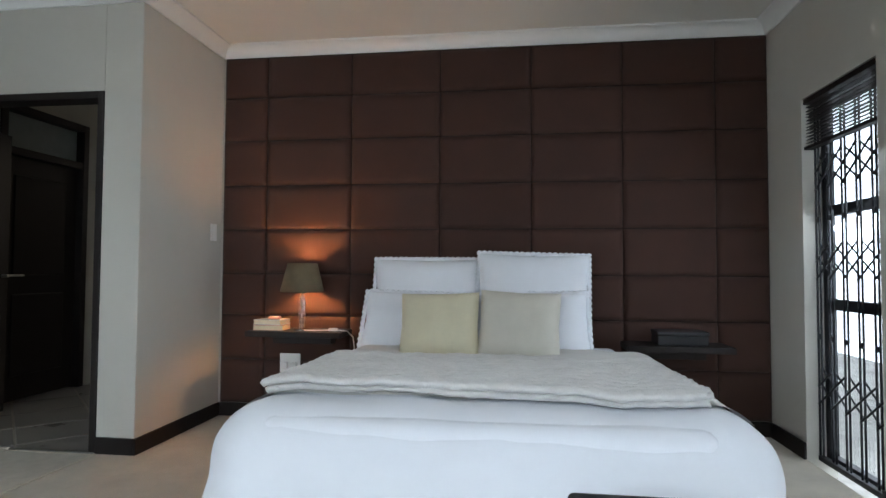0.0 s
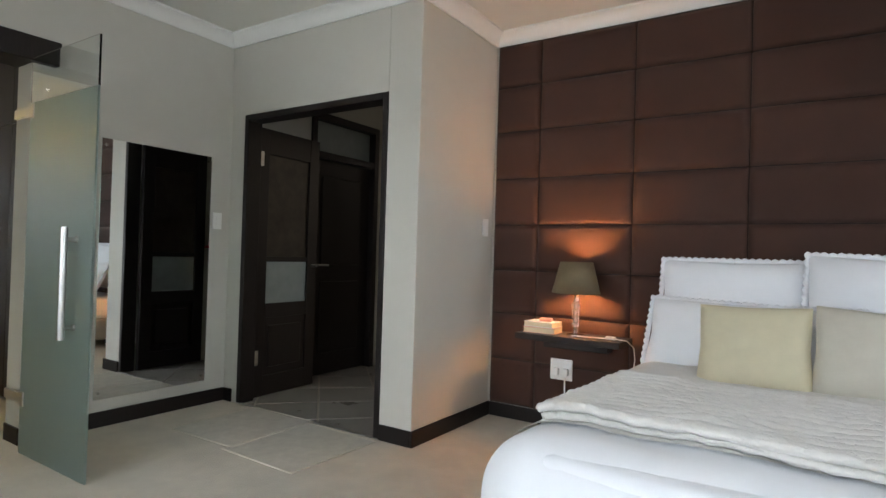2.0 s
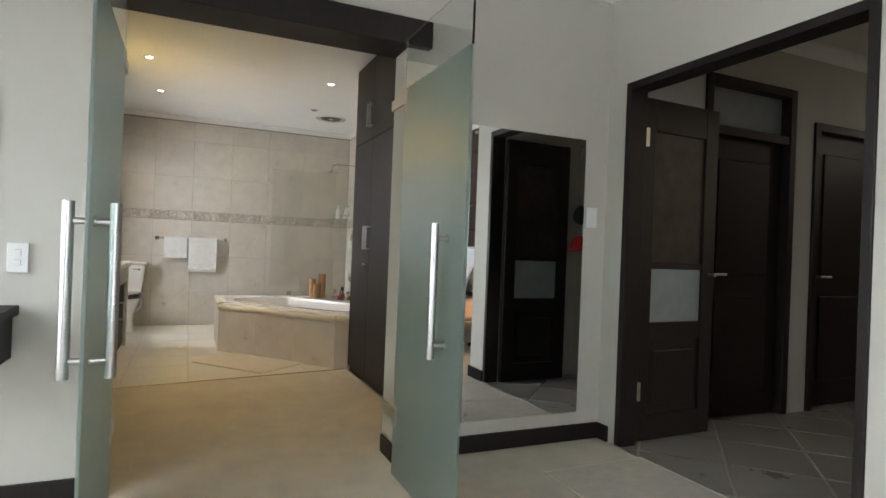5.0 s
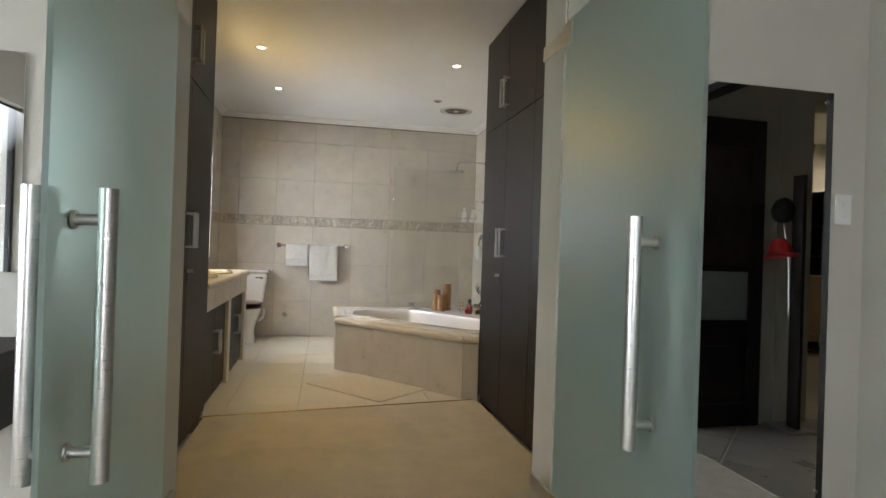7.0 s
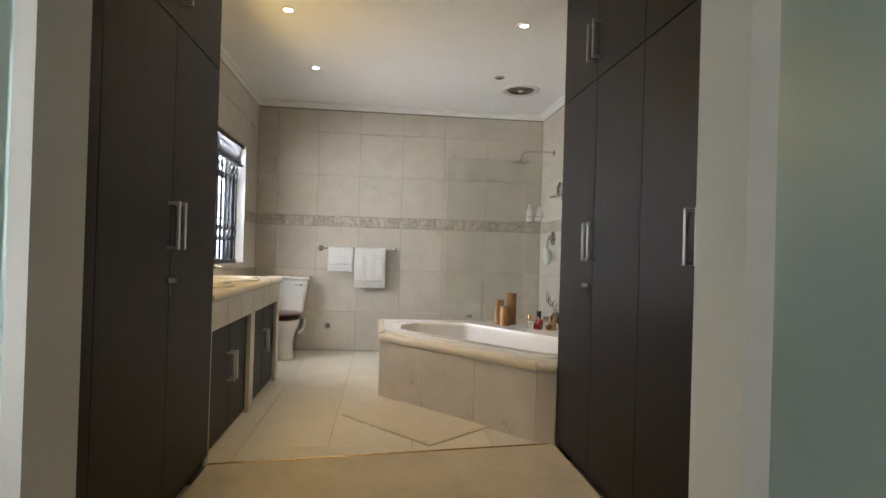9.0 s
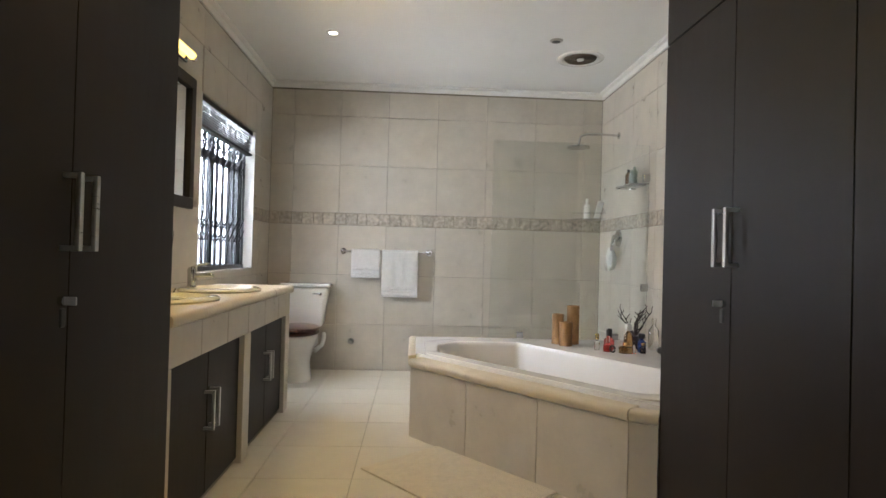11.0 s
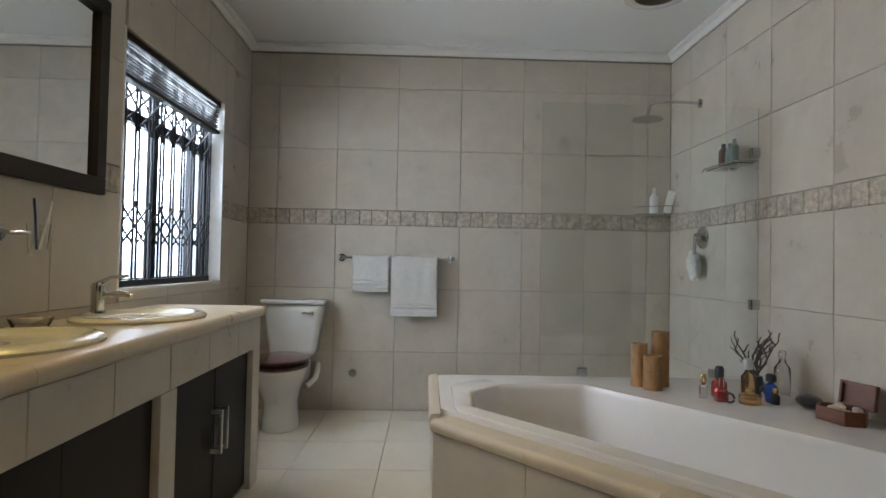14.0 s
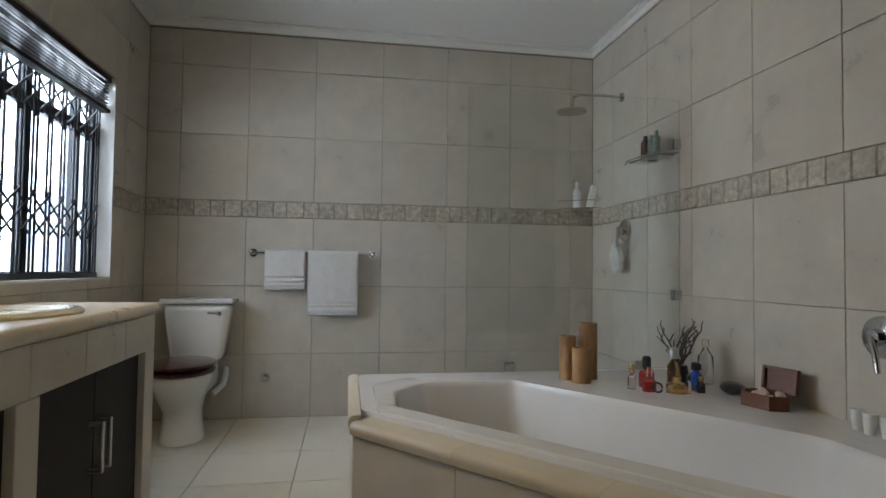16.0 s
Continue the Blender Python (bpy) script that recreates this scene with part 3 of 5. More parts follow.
blk = solid("blanket", cloth(-0.95, 0.95, 0.27, 1.62, 90, 70, 0.012, 1.5, creases, flare=0.10), BLANKET, "beige folded blanket lying on the duvet", "blanket")


def ribs(s, t):
    """Rows of soft puffs, a little uneven."""
    u, v = s * 62 + 0.7 * noise.noise((t * 3, s * 2, 1)), t * 58 + 0.8 * noise.noise((s * 2.5, t, 7))
    puff = (abs(math.sin(v)) ** 0.6) * (0.78 + 0.22 * abs(math.sin(u + 1.57 * (int(v / math.pi) % 2))) ** 0.7)
    return 0.013 * puff + 0.004 * noise.noise((s * 16, t * 18, 2))


def throw(s0, s1, t0, t1, lift, thick, label):
    """A folded plush throw laid a little askew, narrower towards the pillows."""
    b = bmesh.new()
    ns, nt = 190, 72
    g = []
    for j in range(nt + 1):
        row = []
        for i in range(ns + 1):
            f = j / nt
            s = (s0 + (s1 - s0) * i / ns) * (1 - 0.085 * f) - 0.012 * (1 - f) + 0.006 * noise.noise((f * 6, i // 95, lift))
            t = t0 + (t1 - t0) * f - 0.055 * s + 0.010 * noise.noise((s * 5, lift * 40, j // 70)) + 0.006 * math.sin(s * 62) * (f < 0.02)
            row.append(b.verts.new(drape(s, t, lift + creases(s, t) + ribs(s, t) * (0.35 if j == 0 else 1.0), amp=1.5, flare=0.2)))
        g.append(row)
    for j in range(nt):
        for i in range(ns):
            b.faces.new((g[j][i], g[j][i + 1], g[j + 1][i + 1], g[j + 1][i]))
    ob = solid("throw", b, THROW, label, "throw")
    md = ob.modifiers.new("thick", "SOLIDIFY")
    md.thickness, md.offset = thick, 1
    return ob


throw(-0.825, 0.785, 0.27, 0.98, 0.012, 0.022, "plush cream throw, the lower fold across the bed")
throw(-0.835, 0.79, 0.25, 0.95, 0.040, 0.024, "plush cream quilted throw, the upper fold across the bed")


def pillow(name, w, h, d, material, label, m, frill=0.0, group=""):
    b = bmesh.new()
    n = 28
    gs = []
    for side in (1, -1):
        g = []
        for j in range(n + 1):
            row = []
            for i in range(n + 1):
                u, v = 2 * i / n - 1, 2 * j / n - 1
                k = (1 - abs(u) ** 3.2) * (1 - abs(v) ** 3.2)
                pin = 1 - 0.05 * (1 - abs(v)) * abs(u) ** 4
                pin2 = 1 - 0.05 * (1 - abs(u)) * abs(v) ** 4
                z = side * d / 2 * max(k, 0) ** 0.55 + 0.006 * noise.noise((u * 2.5 + w * 7, v * 2.5, side + h * 9)) * k
                row.append(b.verts.new((u * w / 2 * pin, v * h / 2 * pin2, z)))
            g.append(row)
        gs.append(g)
        for j in range(n):
            for i in range(n):
                q = (g[j][i], g[j][i + 1], g[j + 1][i + 1], g[j + 1][i])
                b.faces.new(q if side > 0 else q[::-1])
    bmesh.ops.remove_doubles(b, verts=b.verts, dist=0.0004)
    ob = thing(name, label, "pillow" if frill else "cushion", m, group=group)
    part("cover", b, material, ob)
    if frill:
        f = bmesh.new()
        per = [(-1, -1, 1, -1), (1, -1, 1, 1), (1, 1, -1, 1), (-1, 1, -1, -1)]
        inner, outer = [], []
        for (a0, c0, a1, c1), L in zip(per, (w, h, w, h)):
            k = max(8, int(L / 0.007))
            for i in range(k):
                t = i / k
                u, v = a0 + (a1 - a0) * t, c0 + (c1 - c0) * t
                sc = frill * (0.45 + 0.55 * abs(math.sin(math.pi * t * L / 0.034)))
                nx = a0 if a0 == a1 else 0
                ny = c0 if c0 == c1 else 0
                wv = 0.004 * math.sin(t * L * 60)
                inner.append(f.verts.new((u * (w / 2 - 0.012), v * (h / 2 - 0.012), 0)))
                outer.append(f.verts.new((u * w / 2 + nx * sc + (0 if nx else u * frill * 0.9), v * h / 2 + ny * sc + (0 if ny else v * frill * 0.9), wv)))
        k = len(inner)
        for i in range(k):
            f.faces.new((inner[i], inner[(i + 1) % k], outer[(i + 1) % k], outer[i]))
        fr = part("frill", f, LINEN, ob, "scalloped white edging")
        md = fr.modifiers.new("thick", "SOLIDIFY")
        md.thickness = 0.003
    return ob


G = "white pillows on the bed"
pillow("pillow", 0.74, 0.50, 0.19, LINEN, "white cotton pillow with a scalloped edge", pose(-0.80, 3.92, 0.89, 76, 0, 1), 0.017, G)
pillow("pillow", 0.71, 0.53, 0.20, LINEN, "white cotton pillow with a scalloped edge", pose(-0.115, 3.86, 0.908, 76, 1.5, -1), 0.017, G)
pillow("pillow", 0.70, 0.42, 0.19, LINEN, "white cotton pillow leaning on another", pose(-0.83, 3.68, 0.725, 62, 1.5, 1), 0.017, G)
pillow("pillow", 0.70, 0.42, 0.19, LINEN, "white cotton pillow leaning on another", pose(-0.135, 3.66, 0.728, 62, -1.5, -1), 0.017, G)
pillow("cushion", 0.46, 0.42, 0.15, CREAMC, "square cream faux silk cushion", pose(-0.655, 3.40, 0.735, 64, -1.5, 1))
pillow("cushion", 0.46, 0.42, 0.15, BEIGEC, "square beige faux silk cushion", pose(-0.20, 3.40, 0.745, 66, 2, -2))


def wall_shelf(x0, x1, z):
    s = thing("wall_shelf", "dark wooden floating bedside shelf on the padded wall", "shelf", pose((x0 + x1) / 2, YN - 0.04, z), group="bedside shelves")
    w = x1 - x0
    part("board", bm_box(-w / 2, -0.28, -0.038, w / 2, 0.0, 0.0, 0.004), DARK, s)
    part("apron", bm_box(-w / 2 + 0.12, -0.10, -0.10, w / 2 - 0.12, 0.0, -0.039, 0.004), DARK, s)
    return s


wall_shelf(-2.02, -1.36, 0.645)
wall_shelf(0.46, 1.09, 0.60)

lamp = thing("table_lamp", "table lamp with an olive shade and clear stacked-ball stem, lit", "lamp", pose(-1.672, 3.90, 0.646))
b = bm_lathe([(0.0, 0.0), (0.055, 0.0), (0.055, 0.008), (0.02, 0.014), (0.0, 0.014)], 32)
part("base", b, CHROME, lamp, "chrome foot")
zz = 0.014
for r in (0.019, 0.023, 0.026, 0.023, 0.026, 0.022, 0.018):
    part("ball", bm_lathe([(max(0.0, r * math.sin(a)), zz + r * 0.82 * (1 - math.cos(a))) for a in [math.pi * k / 10 for k in range(11)]], 20), CRYSTAL, lamp, "clear acrylic ball")
    zz += r * 1.64
part("stem", bm_tube([(0, 0, 0.01), (0, 0, 0.325)], 0.003), CHROME, lamp)
sh = bm_lathe([(0.148, 0.262), (0.100, 0.455)], 40)
bmesh.ops.delete(sh, geom=[f for f in sh.faces if len(f.verts) > 4], context="FACES_ONLY")
so = part("shade", sh, SHADE, lamp, "olive fabric shade")
sm = so.modifiers.new("thick", "SOLIDIFY")
sm.thickness = 0.003
li = bm_lathe([(0.1445, 0.264), (0.097, 0.453)], 40)
bmesh.ops.delete(li, geom=[f for f in li.faces if len(f.verts) > 4], context="FACES_ONLY")
part("lining", li, SHADEIN, lamp)
part("bulb", bm_lathe([(0.0, 0.325), (0.016, 0.335), (0.028, 0.370), (0.024, 0.400), (0.0, 0.415)], 20), BULB, lamp, "glowing warm bulb")

for k, (w, d, h, mt, rz) in enumerate(((0.21, 0.15, 0.036, PAPER, 3), (0.20, 0.145, 0.032, PAPER, -4))):
    z = 0.646 + (0.038 if k else 0)
    bk = thing("book", "thick paperback book lying on the bedside shelf", "book", pose(-1.885, 3.90, z, 0, 0, rz), group="stacked books")
    part("page_block", bm_box(-w / 2 + 0.004, -d / 2 + 0.003, 0.003, w / 2 - 0.004, d / 2, h - 0.003), PAPER, bk)
    part("cover", bm_box(-w / 2, -d / 2, h - 0.003, w / 2, d / 2, h, 0.001, 1, bm_box(-w / 2, -d / 2, 0, w / 2, d / 2, 0.003, 0.001, 1)), PLASTIC if k else SALMON, bk)
solid("soap_box", bm_box(-0.04, -0.025, 0, 0.04, 0.025, 0.022, 0.008, 3), SALMON, "small pink plastic case on the books", "case", m=pose(-1.86, 3.89, 0.717, 0, 0, 8))
solid("phone_charger", bm_box(-0.03, -0.014, 0, 0.03, 0.014, 0.02, 0.006), PLASTIC, "white in-line switch on the lamp cable", "switch", m=pose(-1.44, 3.87, 0.646, 0, 0, 5))
solid("lamp_cable", bm_tube([(-1.66, 3.86, 0.651), (-1.56, 3.85, 0.65), (-1.47, 3.87, 0.652), (-1.40, 3.865, 0.653), (-1.345, 3.88, 0.646), (-1.325, 3.95, 0.60), (-1.33, 4.0, 0.52), (-1.35, 4.02, 0.40)], 0.0035), PLASTIC, "thin white lamp cable hanging over the shelf", "cable")
soc = thing("wall_socket", "white double wall socket with plugs on the padded wall", "socket", pose(-1.81, YN - 0.038, 0.395))
part("plate", bm_box(-0.075, -0.012, -0.068, 0.075, 0.0, 0.068, 0.004), PLASTIC, soc)
for x in (-0.03, 0.035):
    part("plug", bm_box(x - 0.02, -0.045, -0.035, x + 0.02, -0.012, 0.012, 0.006), PLASTIC, soc)
for x in (-0.04, 0.03):
    part("rocker", bm_box(x - 0.012, -0.015, 0.03, x + 0.012, -0.012, 0.052, 0.001), PLASTIC, soc)
solid("socket_cable", bm_tube([(-1.775, YN - 0.075, 0.35), (-1.775, YN - 0.07, 0.25), (-1.75, YN - 0.06, 0.14), (-1.70, YN - 0.08, 0.06), (-1.6, YN - 0.1, 0.03), (-1.45, YN - 0.1, 0.02), (-1.2, YN - 0.12, 0.008)], 0.005), PLASTIC, "white cable from the socket down to the floor", "cable")
bx = thing("black_box", "low black lidded box on the bedside shelf", "box", pose(0.80, 3.92, 0.601))
part("body", bm_box(-0.15, -0.09, 0, 0.15, 0.09, 0.06, 0.006), BLACKP, bx)
part("lid", bm_box(-0.155, -0.095, 0.061, 0.155, 0.095, 0.085, 0.006), BLACKP, bx)

st = thing("footstool", "low black leather footstool at the foot of the bed", "stool", pose(0.10, 1.40, 0))
part("seat", bm_box(-0.19, -0.17, 0.40, 0.19, 0.17, 0.525, 0.016, 3), LEATHER, st)
part("apron", bm_box(-0.17, -0.15, 0.34, 0.17, 0.15, 0.40, 0.005), DARK, st)
for sx in (-1, 1):
    for sy in (-1, 1):
        part("leg", bm_box(sx * 0.155 - 0.018, sy * 0.135 - 0.018, 0, sx * 0.155 + 0.018, sy * 0.135 + 0.018, 0.34, 0.004), DARK, st)

# wall mirror beside the doorway
wm = thing("wall_mirror", "tall frameless mirror screwed to the wall", "mirror", pose(XW, 2.62, 0.168))
part("glass", bm_box(0.002, -0.38, 0, 0.008, 0.38, 1.61, 0.001, 1), MIRROR, wm)
for yy in (-0.35, 0.35):
    for z in (0.04, 1.57):
        part("screw_cap", bm_tube([(0.008, yy, z), (0.013, yy, z)], 0.008, 14), CHROME, wm, "chrome screw cap")


def switch(name, m, label):
    s = thing(name, label, "light switch", m)
    part("plate", bm_box(-0.0, -0.036, -0.06, 0.010, 0.036, 0.06, 0.003), PLASTIC, s)
    for z in (-0.02, 0.02):
        part("rocker", bm_box(0.010, -0.012, z - 0.012, 0.014, 0.012, z + 0.012, 0.002), PLASTIC, s)


switch("light_switch", pose(XW, 3.06, 1.32), "white light switch on the cream wall")
switch("light_switch", pose(XS, 3.97, 1.32), "white light switch beside the padded wall")
switch("light_switch", pose(XW, 0.25, 1.0), "white light switch above the dark desk")
desk = thing("wall_desk", "dark wooden wall-hung desk", "desk", pose(XW, 0.0, 0))
part("top", bm_box(0.0, -0.75, 0.77, 0.42, 0.26, 0.81, 0.003), DARK, desk)
part("drawer_box", bm_box(0.0, -0.73, 0.60, 0.38, 0.24, 0.769, 0.003), DARK, desk)
part("drawer_front", bm_box(0.381, -0.72, 0.61, 0.396, 0.23, 0.765, 0.003), DARK, desk)
dm = thing("desk_mirror", "frameless mirror above the dark desk", "mirror", pose(XW, -0.25, 1.0))
part("glass", bm_box(0.002, -0.42, 0, 0.010, 0.42, 0.65, 0.001, 1), MIRROR, dm)

# mats in front of the hall doorway
for k, (cx, cy, rz) in enumerate(((-3.42, 2.83, 1.0), (-2.86, 2.78, -1.5))):
    r = thing("door_mat", "thin grey mat with a pale bound edge on the carpet", "mat", pose(cx, cy, 0.002, 0, 0, rz), group="mats at the doorway")
    part("weave", bm_box(-0.30, -0.30, 0, 0.27, 0.33, 0.006, 0.002), RUG, r)
    path = [(-0.30, -0.30), (0.27, -0.30), (0.27, 0.33), (-0.30, 0.33), (-0.30, -0.30)]
    part("binding", bm_tube([(x, y, 0.005) for x, y in path], 0.004, 6), RUGB, r, "pale cord edge")

# ---- windows, blinds and gates ----


def trellis(width, height, rings, dx, label):
    """A folding security gate in local x and z: bars in pairs, lattice at the heights in rings."""
    g = thing("security_gate", label, "security gate")
    n = max(2, round(width / dx))
    step = width / n
    for i in range(n + 1):
        x = -width / 2 + i * step
        for o in (-0.017, 0.017):
            part("bar", bm_box(x + o - 0.0047, -0.005, 0, x + o + 0.0047, 0.005, height, 0.002, 1), BLACKM, g)
        for z in (height * 0.33, height * 0.66):
            part("spacer", bm_box(x - 0.012, -0.007, z, x + 0.012, 0.007, z + 0.03, 0.001, 1), BLACKM, g)
    for z0 in rings:
        b = None
        for i in range(n):
            x = -width / 2 + i * step
            hh = 0.098
            for k in (0, 1):
                za = z0 + k * hh
                b = bm_tube([(x, -0.012, za), (x + step, -0.012, za + hh)], 0.0055, 6, b)
                b = bm_tube([(x, 0.012, za + hh), (x + step, 0.012, za)], 0.0055, 6, b)
        part("lattice", b, BLACKM, g)
    for z in (0.0, height):
        part("track", bm_box(-width / 2 - 0.01, -0.016, z - 0.014, width / 2 + 0.01, 0.016, z + 0.014, 0.002), BLACKM, g)
    return g


def slat_blind(width, z, height, n, label):
    g = thing("wood_blind", label, "blind")
    part("headrail", bm_box(-width / 2, -0.02, height - 0.03, width / 2, 0.025, height, 0.003), DARK, g)
    for i in range(n):
        zz = 0.02 + i * (height - 0.05) / n
        part("slat", bm_box(-width / 2 + 0.004, -0.013, -0.0014, width / 2 - 0.004, 0.013, 0.0014), DARK, g, m=pose(0, 0, zz, random.uniform(-8, 8), random.uniform(-0.3, 0.3), 0))
    part("bottom_rail", bm_box(-width / 2, -0.024, 0, width / 2, 0.024, 0.018, 0.003), DARK, g)
    for x in (-width * 0.36, width * 0.36):
        part("ladder_tape", bm_box(x - 0.01, -0.027, 0, x + 0.01, -0.025, height - 0.03), DARK, g)
    return g


def window_frame(name, m, w, h, mull, trans, label):
    f = thing(name, label, "window", m, "structure")
    for a, c in ((-w / 2, -w / 2 + 0.045), (w / 2 - 0.045, w / 2)):
        part("frame", bm_box(a, -0.025, 0, c, 0.025, h, 0.003), BLACKM, f)
    for a, c in ((0, 0.045), (h - 0.03, h)):
        part("frame", bm_box(-w / 2 + 0.045, -0.025, a, w / 2 - 0.045, 0.025, c, 0.003), BLACKM, f)
    for x in mull:
        part("mullion", bm_box(x - 0.025, -0.022, 0.045, x + 0.025, 0.022, h - 0.03, 0.003), BLACKM, f)
    for z in trans:
        part("transom", bm_box(-w / 2 + 0.045, -0.021, z - 0.03, w / 2 - 0.045, 0.021, z + 0.03, 0.003), BLACKM, f)
    p = part("pane", bm_box(-w / 2 + 0.04, -0.003, 0.04, w / 2 - 0.04, 0.003, h - 0.026), PANE, f, "clear window pane")
    p.visible_shadow = False
    return f


cxw = (WX0 + WX1) / 2
window_frame("window_bath", pose(cxw, YB0 - 0.112, WZ0, 0, 0, 0), 1.22, WZ1 - WZ0, (0.08, -0.40), (0.82,), "black steel bathroom window")
g = trellis(1.16, WZ1 - WZ0 - 0.05, (0.19, 0.75), 0.13, "black folding security gate inside the bathroom window")
g.matrix_basis = pose(cxw, YB0 - 0.068, WZ0 + 0.025)
s = slat_blind(1.17, 0, 0.20, 9, "dark wooden slatted blind drawn up over the bathroom window")
s.matrix_basis = pose(cxw, YB0 - 0.03, WZ1 - 0.205)
solid("window_sill_bath", bm_box(WX0, YB0 - 0.086, WZ0 - 0.004, WX1, YB0 + 0.012, WZ0 + 0.012, 0.003), PORC, "white glazed window sill", "window sill", "structure")
for nm, x0, x1 in (("reveal_a", WX0 - 0.001, WX0 + 0.012), ("reveal_b", WX1 - 0.012, WX1 + 0.001)):
    solid("trim_" + nm, bm_box(x0, YB0 - 0.086, WZ0 + 0.013, x1, YB0 + 0.012, WZ1), PORC, "white painted window reveal", "window reveal", "structure")

window_frame("window_bed", pose(XE + 0.125, 3.29, 0.0, 0, 0, 90), 0.69, 2.04, (), (1.40, 0.88), "black steel glazed door seen through bars")
g = trellis(0.66, 2.0, (0.30, 1.0, 1.50), 0.13, "black folding security gate inside the bedroom window")
g.matrix_basis = pose(XE + 0.07, 3.29, 0.02, 0, 0, 90)
s = slat_blind(0.67, 0, 0.29, 13, "dark wooden slatted blind drawn up over the bedroom window")
s.matrix_basis = pose(XE + 0.028, 3.29, 1.755, 0, 0, 90)
window_frame("window_east", pose(XE + 0.125, 0.6, 0.2, 0, 0, 90), 1.6, 2.0, (0.0,), (), "black steel bedroom window")
window_frame("window_south", pose(-2.0, YS - 0.1, 0.3), 3.6, 1.95, (-0.9, 0.0, 0.9), (), "wide black steel bedroom window")

# plain bright distance outside the windows
for nm, (x0, y0, x1, y1) in (("backdrop_south", (-45, -4.0, 6, -3.98)), ("backdrop_east", (4.6, -3.9, 4.62, 30))):
    solid(nm, bm_box(x0, y0, -0.15, x1, y1, 9), OUT, "plain bright overcast distance", "backdrop", "structure")

# ---- passage cabinets ----


def bow_handle(parent, x, y, z, s, length=0.19):
    h = part("handle", bm_box(x - 0.008, y + s * 0.034, z - length / 2, x + 0.008, y + s * 0.046, z + length / 2, 0.002), STEEL, parent, "brushed steel bow handle")
    for dz in (-1, 1):
        part("foot", bm_box(x - 0.0075, y, z + dz * (length / 2 - 0.007) - 0.006, x + 0.0075, y + s * 0.0345, z + dz * (length / 2 - 0.007) + 0.006, 0.001), STEEL, h)


def cupboard(xa, xb, y, s, key=None):
    """A full-height unit from xa to xb whose doors face along s in y."""
    back = YB0 + GAP if s > 0 else YB1 - GAP
    c = thing("cupboard", "full-height dark brown laminate cupboard with steel handles", "cupboard", group="passage cupboards")
    part("body", bm_box(xa + 0.001, back, 0.0, xb - 0.001, y - s * 0.022, 2.655, 0.002), CAB, c)
    n = 2
    w = (xb - xa) / n
    for i in range(n):
        a, e = xa + i * w, xa + (i + 1) * w
        hx = e - 0.035 if i == 0 else a + 0.035
        lo = part("door", bm_box(a + 0.0018, y - s * 0.020, 0.05, e - 0.0018, y, 1.972, 0.0015), CAB, c)
        bow_handle(lo, hx, y, 1.17, s)
        up = part("door", bm_box(a + 0.0018, y - s * 0.020, 1.978, e - 0.0018, y, 2.64, 0.0015), CAB, c)
        bow_handle(up, hx, y, 2.16, s)
        if key is not None and i == key:
            lk = part("lock", bm_tube([(hx, y, 0.955), (hx, y + s * 0.012, 0.955)], 0.011, 14), CHROME, lo, "chrome lock with keys")
            part("key", bm_box(hx - 0.003, y + s * 0.012, 0.945, hx + 0.003, y + s * 0.04, 0.965, 0.001), STEEL, lk)
            part("key_fob", bm_box(hx + 0.012, y + s * 0.018, 0.895, hx + 0.032, y + s * 0.024, 0.94, 0.003), BLACKP, lk)
    part("plinth", bm_box(xa + 0.002, y - s * 0.03, 0.0, xb - 0.002, y - s * 0.026, 0.049), DARK, c)


cupboard(-6.31, -5.285, 2.2, -1, 0)
cupboard(-5.285, -4.37, 2.2, -1)
solid("filler_panel", bm_box(-4.368, 2.185, 0.0, -4.285, YB1 - GAP, 2.655, 0.002), CAB, "narrow dark brown laminate filler beside the cupboard", "panel")
cupboard(-6.05, -4.85, 0.335, 1, 1)
cupboard(-4.85, -4.285, 0.335, 1)

# ---- bathroom ----


def bm_nosing(x0, x1, deep, z0, z1):
    """A bullnose edge tile along x: flat on top, rounded towards -y, deep metres from front to back."""
    prof = [(deep, z0), (deep, z1), (0.006, z1), (-0.006, z1 - 0.002), (-0.014, z1 - 0.008), (-0.018, z1 - 0.018), (-0.018, z1 - 0.030), (-0.012, z0 + 0.006), (-0.001, z0)]
    b = bmesh.new()
    r0, r1 = [b.verts.new((x0, y, z)) for y, z in prof], [b.verts.new((x1, y, z)) for y, z in prof]
    k = len(prof)
    for i in range(k):
        b.faces.new((r0[i], r0[(i + 1) % k], r1[(i + 1) % k], r1[i]))
    b.faces.new(r0)
    b.faces.new(r1[::-1])
    bmesh.ops.recalc_face_normals(b, faces=b.faces)
    return b


van = thing("vanity", "tiled double-basin vanity with dark cupboard doors", "vanity")
VX0, VX1, VF = -8.035, -6.055, 0.325
part("carcass", bm_box(VX0 + 0.01, YB0 + GAP, 0.0, VX1, VF - 0.04, 0.80), GROUT, van)
for x0, x1 in ((VX0, -7.925), (-7.10, -6.985), (-6.10, VX1)):
    part("pillar", bm_box(x0, VF - 0.06, 0.0, x1, VF, 0.655, 0.003), TILE, van, "cream tiled pillar")
part("end_panel", bm_box(VX0 - 0.004, YB0 + GAP, 0.0, VX0 + 0.009, VF - 0.061, 0.80, 0.002), TILE, van)
xs = [VX0 + k * (VX1 - VX0) / 6 for k in range(7)]
